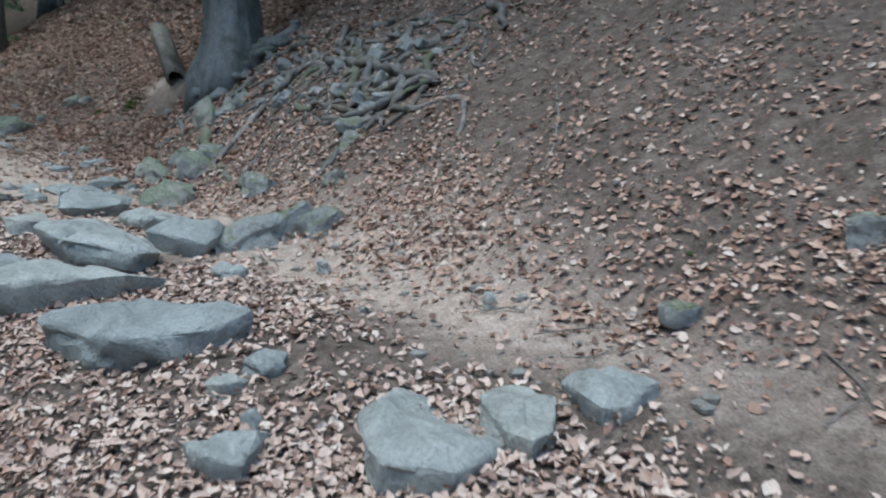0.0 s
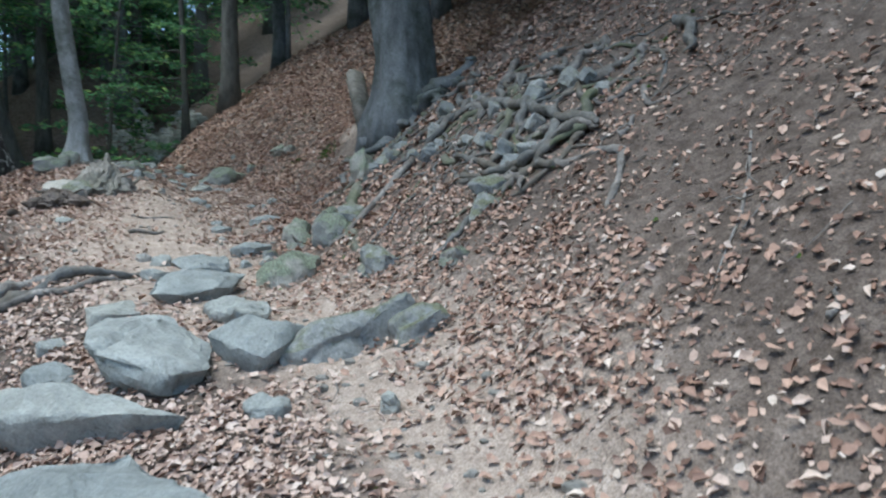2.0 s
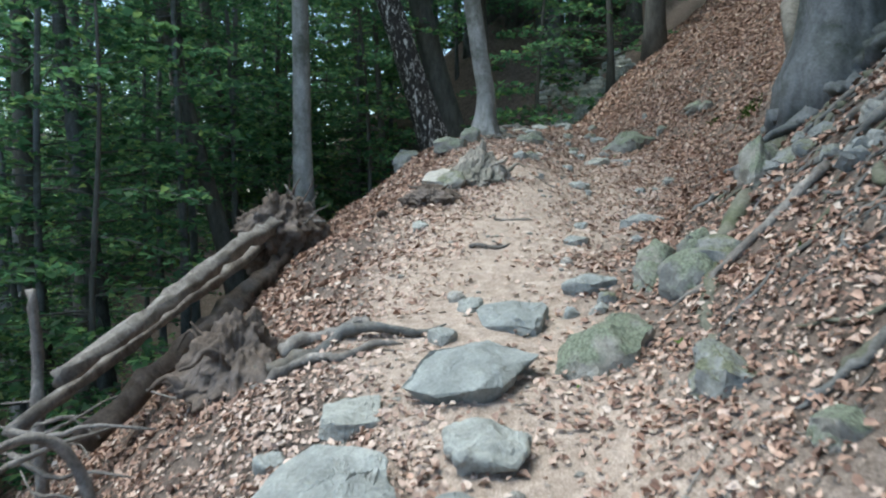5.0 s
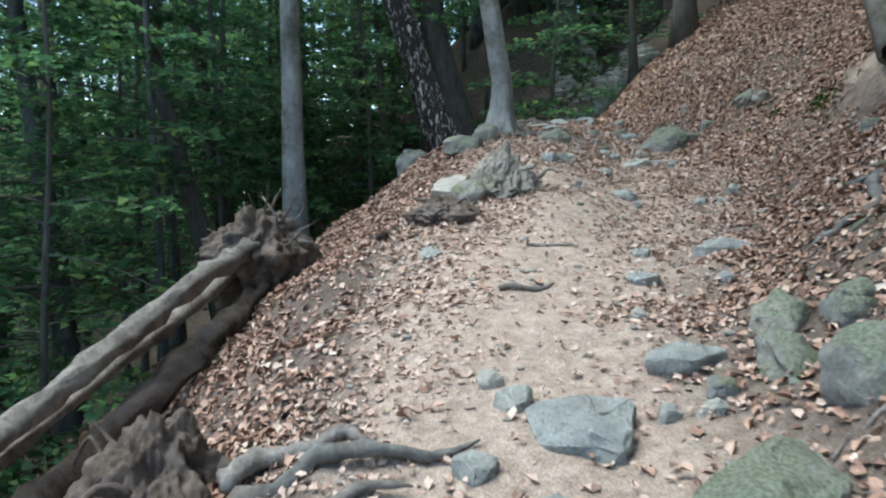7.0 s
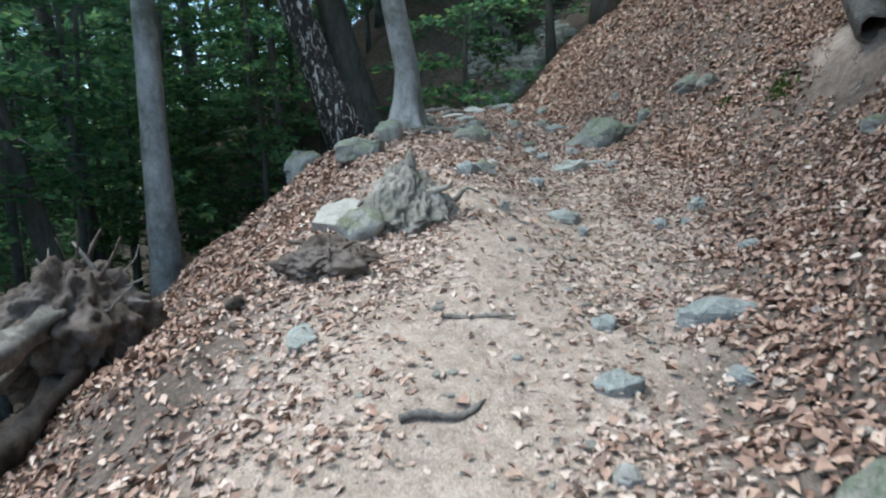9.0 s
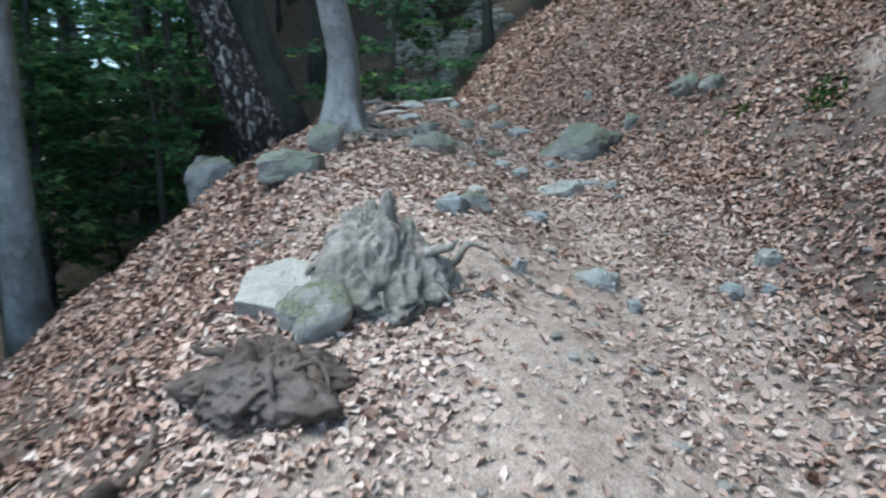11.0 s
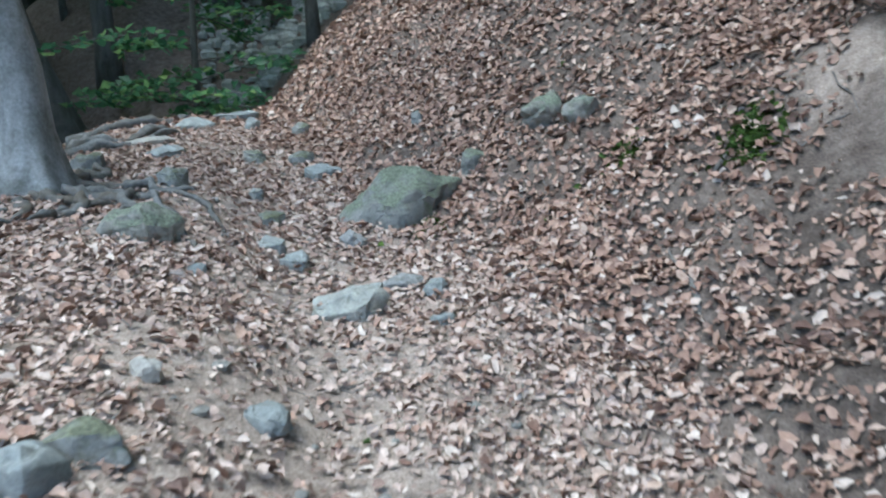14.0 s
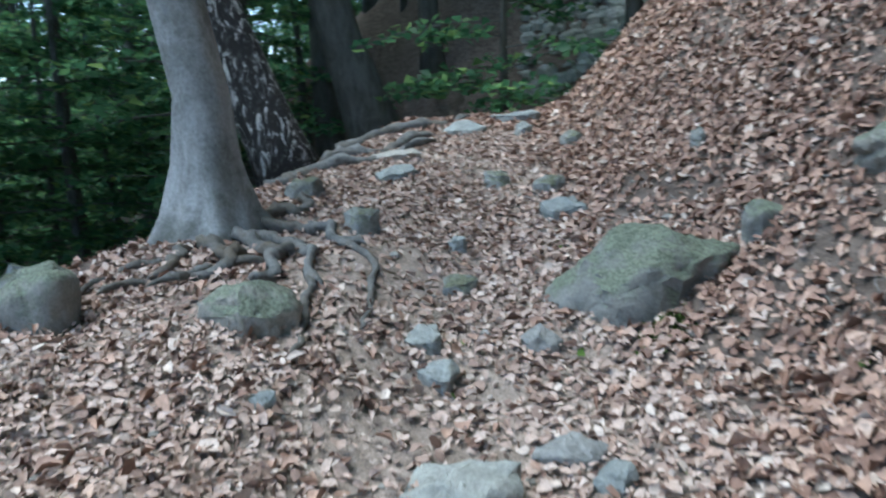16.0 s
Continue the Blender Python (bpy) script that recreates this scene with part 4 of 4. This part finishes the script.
old = stump("stump", "weathered grey stump with knotty roots at the trail edge", 10.98, 1.62, 0.31, 0.4, 41, STUMP_GREY, 9)
peak = crag("stump_spur", 0.26, 0.22, 0.32, 0.2, 47, STUMP_GREY, old, "", 1.2)
peak.location = (-0.22, 0.14, 0.1)
stump("stump", "broken brown stump hollowed under the edge", 10.28, 1.14, 0.28, 0.17, 42, ROTTEN, 12)
stump("stump", "rotten dark stump with torn roots below the steps", 6.5, 0.45, 0.38, 0.42, 43, ROTTEN, 11)
stone(11.02, 1.08, (0.54, 0.44, 0.18), -45, tip=6, lean=22, seed=231, mat=PALE, label="white angular stone beside the old stump", sink=0.2)
stone(10.68, 1.3, (0.5, 0.46, 0.24), -40, lean=14, seed=232, mat=STONE_MOSS, label="flat mossy stone leaning on the old stump", sink=0.25, blunt=0.6)


def windthrow():
    thing = new("fallen_tree")
    base = Vector((-7.75, 6.75, 2.15))
    u = Vector((0.734, -0.661, -0.156)).normalized()
    side = u.cross(Vector((0, 0, 1))).normalized()
    thing.matrix_world = Matrix.Translation(base)
    part("log", tube([tuple(u * k + Vector((0, 0, 0.03 * math.sin(k * 1.3)))) for k in np.linspace(-0.2, 4.3, 24)], [0.085 - 0.0013 * k for k in range(24)], 14, 51, 0.5), DEAD, thing, "barkless grey-brown fallen log")
    low = side * 0.1 + Vector((0, 0, -0.2))
    part("log", tube([tuple(low + u * k) for k in np.linspace(0.1, 4.6, 18)], [0.06 - 0.001 * k for k in range(18)], 9, 52, 0.45), DEAD, thing, "thin split fallen log")
    low = side * -0.1 + Vector((0, 0, -0.42))
    part("log", tube([tuple(low + u * k) for k in np.linspace(0.1, 4.2, 18)], [0.11 - 0.002 * k for k in range(18)], 10, 53, 0.6), ROTTEN, thing, "dark rotten log underneath")
    rng = random.Random(8)
    lump = crag("root_plate", 0.34, 0.42, 0.42, 0.62, 54, ROTTEN, thing, "torn root plate clotted with dark soil", 1.3)
    lump.location = -u * 0.2 + Vector((0, 0, -0.1))
    for i in range(40):
        a = rng.random() * 6.283
        out = side * math.cos(a) + Vector((0, 0, 1)) * math.sin(a)
        p = -u * rng.uniform(0.05, 0.35) + out * 0.2 + Vector((0, 0, -0.15))
        pts = [p]
        for k in range(3):
            out = (out + Vector((rng.uniform(-0.5, 0.5), rng.uniform(-0.5, 0.5), rng.uniform(-0.5, 0.45)))).normalized()
            pts.append(pts[-1] + out * rng.uniform(0.08, 0.2))
        r = rng.uniform(0.008, 0.035)
        part("root", tube(smooth_line(pts, 9), [r * (1 - 0.09 * k) for k in range(9)], 7, 500 + i, 0.35), DEAD if i % 2 else ROTTEN, thing)
    return tagged(thing, "fallen tree with its root plate torn out of the edge", "fallen tree")


windthrow()


def brush(s, d, n, seed, z=0.35):
    """A tangle of bare dead branches."""
    thing = new("brushwood")
    x, y = plan(s, d)
    thing.matrix_world = pose(x, y, land_at(x, y))
    rng = random.Random(seed)
    for i in range(n):
        a = rng.random() * 6.283
        p = Vector((rng.uniform(-0.5, 0.5), rng.uniform(-0.5, 0.5), rng.uniform(-0.05, z)))
        pts = [p]
        for k in range(3):
            a += rng.uniform(-0.6, 0.6)
            pts.append(pts[-1] + Vector((math.cos(a), math.sin(a), rng.uniform(-0.3, 0.4))) * rng.uniform(0.15, 0.4))
        r = rng.uniform(0.006, 0.025)
        part("branch", tube(smooth_line(pts, 8), [r * (1 - 0.1 * k) for k in range(8)], 6, seed + i, 0.2), DEAD, thing)
    return tagged(thing, "tangle of bare dead branches below the edge", "brushwood")


brush(5.3, -0.2, 16, 610, 0.7)
brush(6.3, -0.5, 14, 640, 0.6)


# a broken branch propped on the brushwood, and a dead stem below the edge
def loose_wood(name, label, pts, r0, r1, seed, category):
    line = smooth_line(pts, 22)
    return tagged(part(name, tube(line, [r0 + (r1 - r0) * k / 21 for k in range(22)], 9, seed, 0.35), DEAD), label, category)


loose_wood("branch", "bent broken branch with a pale torn end", [(-2.7, 2.5, land_at(-2.7, 2.5) + 0.02), (-3.2, 3.05, 1.2), (-3.66, 3.52, 1.4), (-3.74, 3.8, 1.3), (-3.72, 3.95, land_at(-3.72, 3.95) - 0.02)], 0.022, 0.03, 801, "branch")
loose_wood("dead_stem", "slim broken dead stem below the trail edge", [(-5.1, 3.86, land_at(-5.1, 3.86) - 0.05), (-5.06, 3.85, 1.0), (-5.12, 3.88, 1.5), (-5.08, 3.86, 1.95)], 0.05, 0.028, 802, "stem")


# a sawn, hollow log end over a bare scar in the bank
def hollow_log():
    thing = new("hollow_log")
    x, y = plan(12.2, 5.66)
    thing.matrix_world = pose(x, y, land_at(x, y) + 0.16, 46, 0, 36)
    outer, inner, seg = 0.16, 0.12, 18
    verts, faces = [], []
    for ring, (r, yy) in enumerate(((outer, 0.0), (outer, 1.4), (inner, 0.0), (inner, 0.5))):
        for k in range(seg):
            a = 2 * math.pi * k / seg
            rr = r * (1 + 0.12 * math.sin(3 * a + 1) + 0.05 * math.sin(7 * a))
            verts.append((rr * math.cos(a), yy, rr * math.sin(a)))
    for k in range(seg):
        m = (k + 1) % seg
        faces += [(k, m, seg + m, seg + k), (2 * seg + k, 3 * seg + k, 3 * seg + m, 2 * seg + m), (k, 2 * seg + k, 2 * seg + m, m)]
    part("log_shell", (verts[:3 * seg], [q for q in faces if max(q) < 3 * seg]), STUMP_GREY, thing)
    wall = [tuple(i - 2 * seg for i in q) for q in faces if min(q) >= 2 * seg] + [tuple(seg + k for k in range(seg))]
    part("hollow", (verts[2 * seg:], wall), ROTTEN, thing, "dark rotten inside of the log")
    return tagged(thing, "hollow grey log end over bare pale earth", "log")


hollow_log()


# ---- fallen leaves ----
def litter(name, label, count, s0, s1, d0, d1, thick, size, seed, mat=None):
    rng = np.random.default_rng(seed)
    s, d = rng.uniform(s0, s1, count), rng.uniform(d0, d1, count)
    keep = rng.random(count) < thick(s, d)
    s, d = s[keep], d[keep]
    x, y = plan(s, d)
    e = 0.03
    z = land(x, y)
    up = np.stack([-(land(x + e, y) - z) / e, -(land(x, y + e) - z) / e, np.ones(len(x))], -1)
    up /= np.linalg.norm(up, axis=1)[:, None]
    verts, faces = [], []
    c = np.stack([x, y, z + 0.006 + 0.03 * rng.random(len(x)) ** 2], -1)
    add_leaves(c, rng.random(len(x)) * 6.283, 0.28, size * (0.4 + 1.05 * rng.random(len(x)) ** 1.4), verts, faces, up, 0.22 if size < 0.05 else 0.27)
    ob = part(name, (np.concatenate(verts), np.concatenate(faces)), mat or LITTER)
    tagged(ob, label, "leaves", kind="stuff")
    return len(x)


def cover(s, d):
    f, e = np.interp(s, ST, FOOT), np.interp(s, ST, EDGE)
    x, y = plan(s, d)
    clump = 0.15 + 2.0 * grain(x * 1.7, y * 1.7, 21) * (0.25 + 1.3 * grain(x * 6.5, y * 6.5, 22))
    tread = np.exp(-((d - (f + e) / 2 - np.interp(s, (0, 4, 8, 10.5, 12, 14, 16), (0.12, 0.2, 0.0, 0.0, 0.45, 0.5, 0.25))) / np.interp(s, (0, 4, 8, 13), (0.38, 0.6, 0.75, 0.68))) ** 2)
    bank = step((d - f + 0.1) / 0.4)
    low = np.interp(s, (0, 3, 6, 8, 10, 13, 16, 22), (0.8, 0.72, 0.5, 0.48, 0.62, 0.95, 1.05, 0.95))
    high = np.interp(s, (0, 3, 6, 8, 10, 22), (0.5, 0.45, 0.42, 0.75, 1.0, 0.95)) * np.where(d - f > 0.9, np.interp(s, (0, 7, 9), (0.5, 0.45, 0.85)), 1)
    scar = 1 - np.clip(1.9 * np.exp(-((s - 12.45) / 0.8) ** 2 - ((d - 5.6) / 0.4) ** 2) * (0.4 + 0.9 * grain(x * 4, y * 4, 32)), 0, 1)
    base = low * (1 - tread * np.interp(s, (0, 5, 8, 11, 13, 16), (0.9, 0.94, 0.95, 0.9, 0.62, 0.4))) * (1 - bank) + high * bank
    return np.clip(base * clump * scar, 0, 1)


def trod(s, d):
    """Share of the leaves that are bleached and trodden: those on the trail."""
    f, e = np.interp(s, ST, FOOT), np.interp(s, ST, EDGE)
    return np.maximum(step((f + 0.15 - d) / 0.7) * step((d - e + np.interp(s, (2, 5, 7), (1.6, 1.0, 0.2))) / 0.6) * 0.85, np.interp(s, (0, 5, 8), (0.12, 0.15, 0.1)) * step((f + 1.3 - d) / 0.8))


for k, (lo, hi, left, count, size) in enumerate(((-0.5, 6, -0.2, 120000, 0.04), (6, 13, -2.2, 120000, 0.054), (13, 19, -1.5, 110000, 0.06))):
    litter("fallen_leaves", "dry brown beech leaves on the bank and trail edges", count, lo, hi, left, 6.6, lambda s, d: cover(s, d) * (1 - trod(s, d)), size, 1 + k)
    litter("fallen_leaves", "pale trodden leaves scattered over the trail", count // (1 if lo < 5 else 2), lo, hi, -0.2 if lo < 5 else 0.3, 6.0 if lo < 5 else 4.9, lambda s, d: np.clip(cover(s, d) * 1.3 * trod(s, d), 0, 1), size * (1.05 if lo < 5 else 0.8), 11 + k, TRODDEN)
litter("fallen_leaves", "brown leaf litter on the far slopes", 30000, 19, 23, -2, 9, lambda s, d: 0.8 * np.ones_like(s), 0.085, 3)
litter("fallen_leaves", "brown leaf litter high on the bank", 45000, -1, 19, 6.6, 10, lambda s, d: np.interp(s, (0, 7, 9), (0.3, 0.4, 0.9)), 0.085, 4)

litter("fallen_leaves", "brown leaf litter along the lower end of the trail", 26000, -7, -0.5, -3, 8, lambda s, d: 0.8 * np.ones_like(s), 0.08, 5)
litter("fallen_leaves", "brown leaf litter on the falling slope", 26000, -0.5, 19, -7, -0.2, lambda s, d: np.where((s > 6) & (d > -2.2), 0.0, 0.8), 0.09, 6)


# ---- pebbles ----
def pebbles(n, seed):
    rng = random.Random(seed)
    pieces = []
    for i in range(n):
        s = rng.uniform(1, 17)
        f, e = float(np.interp(s, ST, FOOT)), float(np.interp(s, ST, EDGE))
        d = rng.uniform(e, f + 0.2)
        x, y = plan(s, d)
        r = 0.012 + 0.03 * rng.random() ** 3
        c = Vector((x, y, land_at(x, y) + r * 0.25))
        ring = [(rng.uniform(0.75, 1.2), rng.uniform(-0.2, 0.2)) for _ in range(6)]
        v = [tuple(c + Vector((q * g * r * math.cos(k * 1.047 + o), q * g * r * math.sin(k * 1.047 + o), z * r))) for z, g in ((-0.4, 0.9), (0.1, 1.0), (0.4, 0.6)) for k, (q, o) in enumerate(ring)]
        pieces.append((v, [(m + k, m + (k + 1) % 6, m + 6 + (k + 1) % 6, m + 6 + k) for m in (0, 6) for k in range(6)] + [(12, 13, 14, 15, 16, 17)]))
    ob = part("pebbles", joined(pieces), PEBBLE, sharp=50)
    tagged(ob, "small grey pebbles in the trail dust", "pebbles", kind="stuff")


pebbles(420, 5)


# tufts of moss and grass on the bank
def tuft(s, d, n, reach, seed):
    rng = np.random.default_rng(seed)
    a = rng.normal(0, reach, (n, 2))
    x0, y0 = plan(s, d)
    x, y = x0 + a[:, 0], y0 + a[:, 1]
    verts, faces = [], []
    add_leaves(np.stack([x, y, land(x, y) + 0.02 * rng.random(n)], -1), rng.random(n) * 6.283, 1.0, 0.03 + 0.04 * rng.random(n), verts, faces)
    ob = part("grass_tuft", (np.concatenate(verts), np.concatenate(faces)), GRASS)
    tagged(ob, "small tuft of green moss and grass on the bank", "grass", kind="stuff")


tuft(13.2, 5.33, 420, 0.075, 1)
tuft(13.95, 5.0, 120, 0.06, 2)
tuft(14.60, 3.89, 160, 0.06, 3)


def twigs(n, seed):
    """Thin broken twigs strewn over the bank and the trail's edges."""
    rng = random.Random(seed)
    pieces = []
    for i in range(n):
        s, d = rng.uniform(0.5, 17), rng.uniform(1.0, 6.4)
        f = float(np.interp(s, ST, FOOT))
        if d < f - 0.3 and rng.random() < 0.75:
            continue
        a, ln = rng.random() * 6.283, 0.06 + 0.3 * rng.random() ** 2
        pts = []
        for k in range(4):
            x, y = plan(s + ln * k / 3 * math.cos(a), d + ln * k / 3 * math.sin(a))
            pts.append((x, y, land_at(x, y) + 0.012 + 0.012 * rng.random()))
            a += rng.uniform(-0.25, 0.25)
        r = 0.002 + 0.004 * rng.random()
        pieces.append(tube(pts, [r, r, r * 0.8, r * 0.5], 4, i, 0.1, False))
    tagged(part("twigs", joined(pieces), DEAD), "thin dead twigs strewn over the bank", "twigs", kind="stuff")


twigs(520, 77)
litter("green_leaves", "a few fallen green leaves on the bank", 130, 1, 16, 2, 6, lambda s, d: 0.6 * np.ones_like(s), 0.05, 31, GRASS)
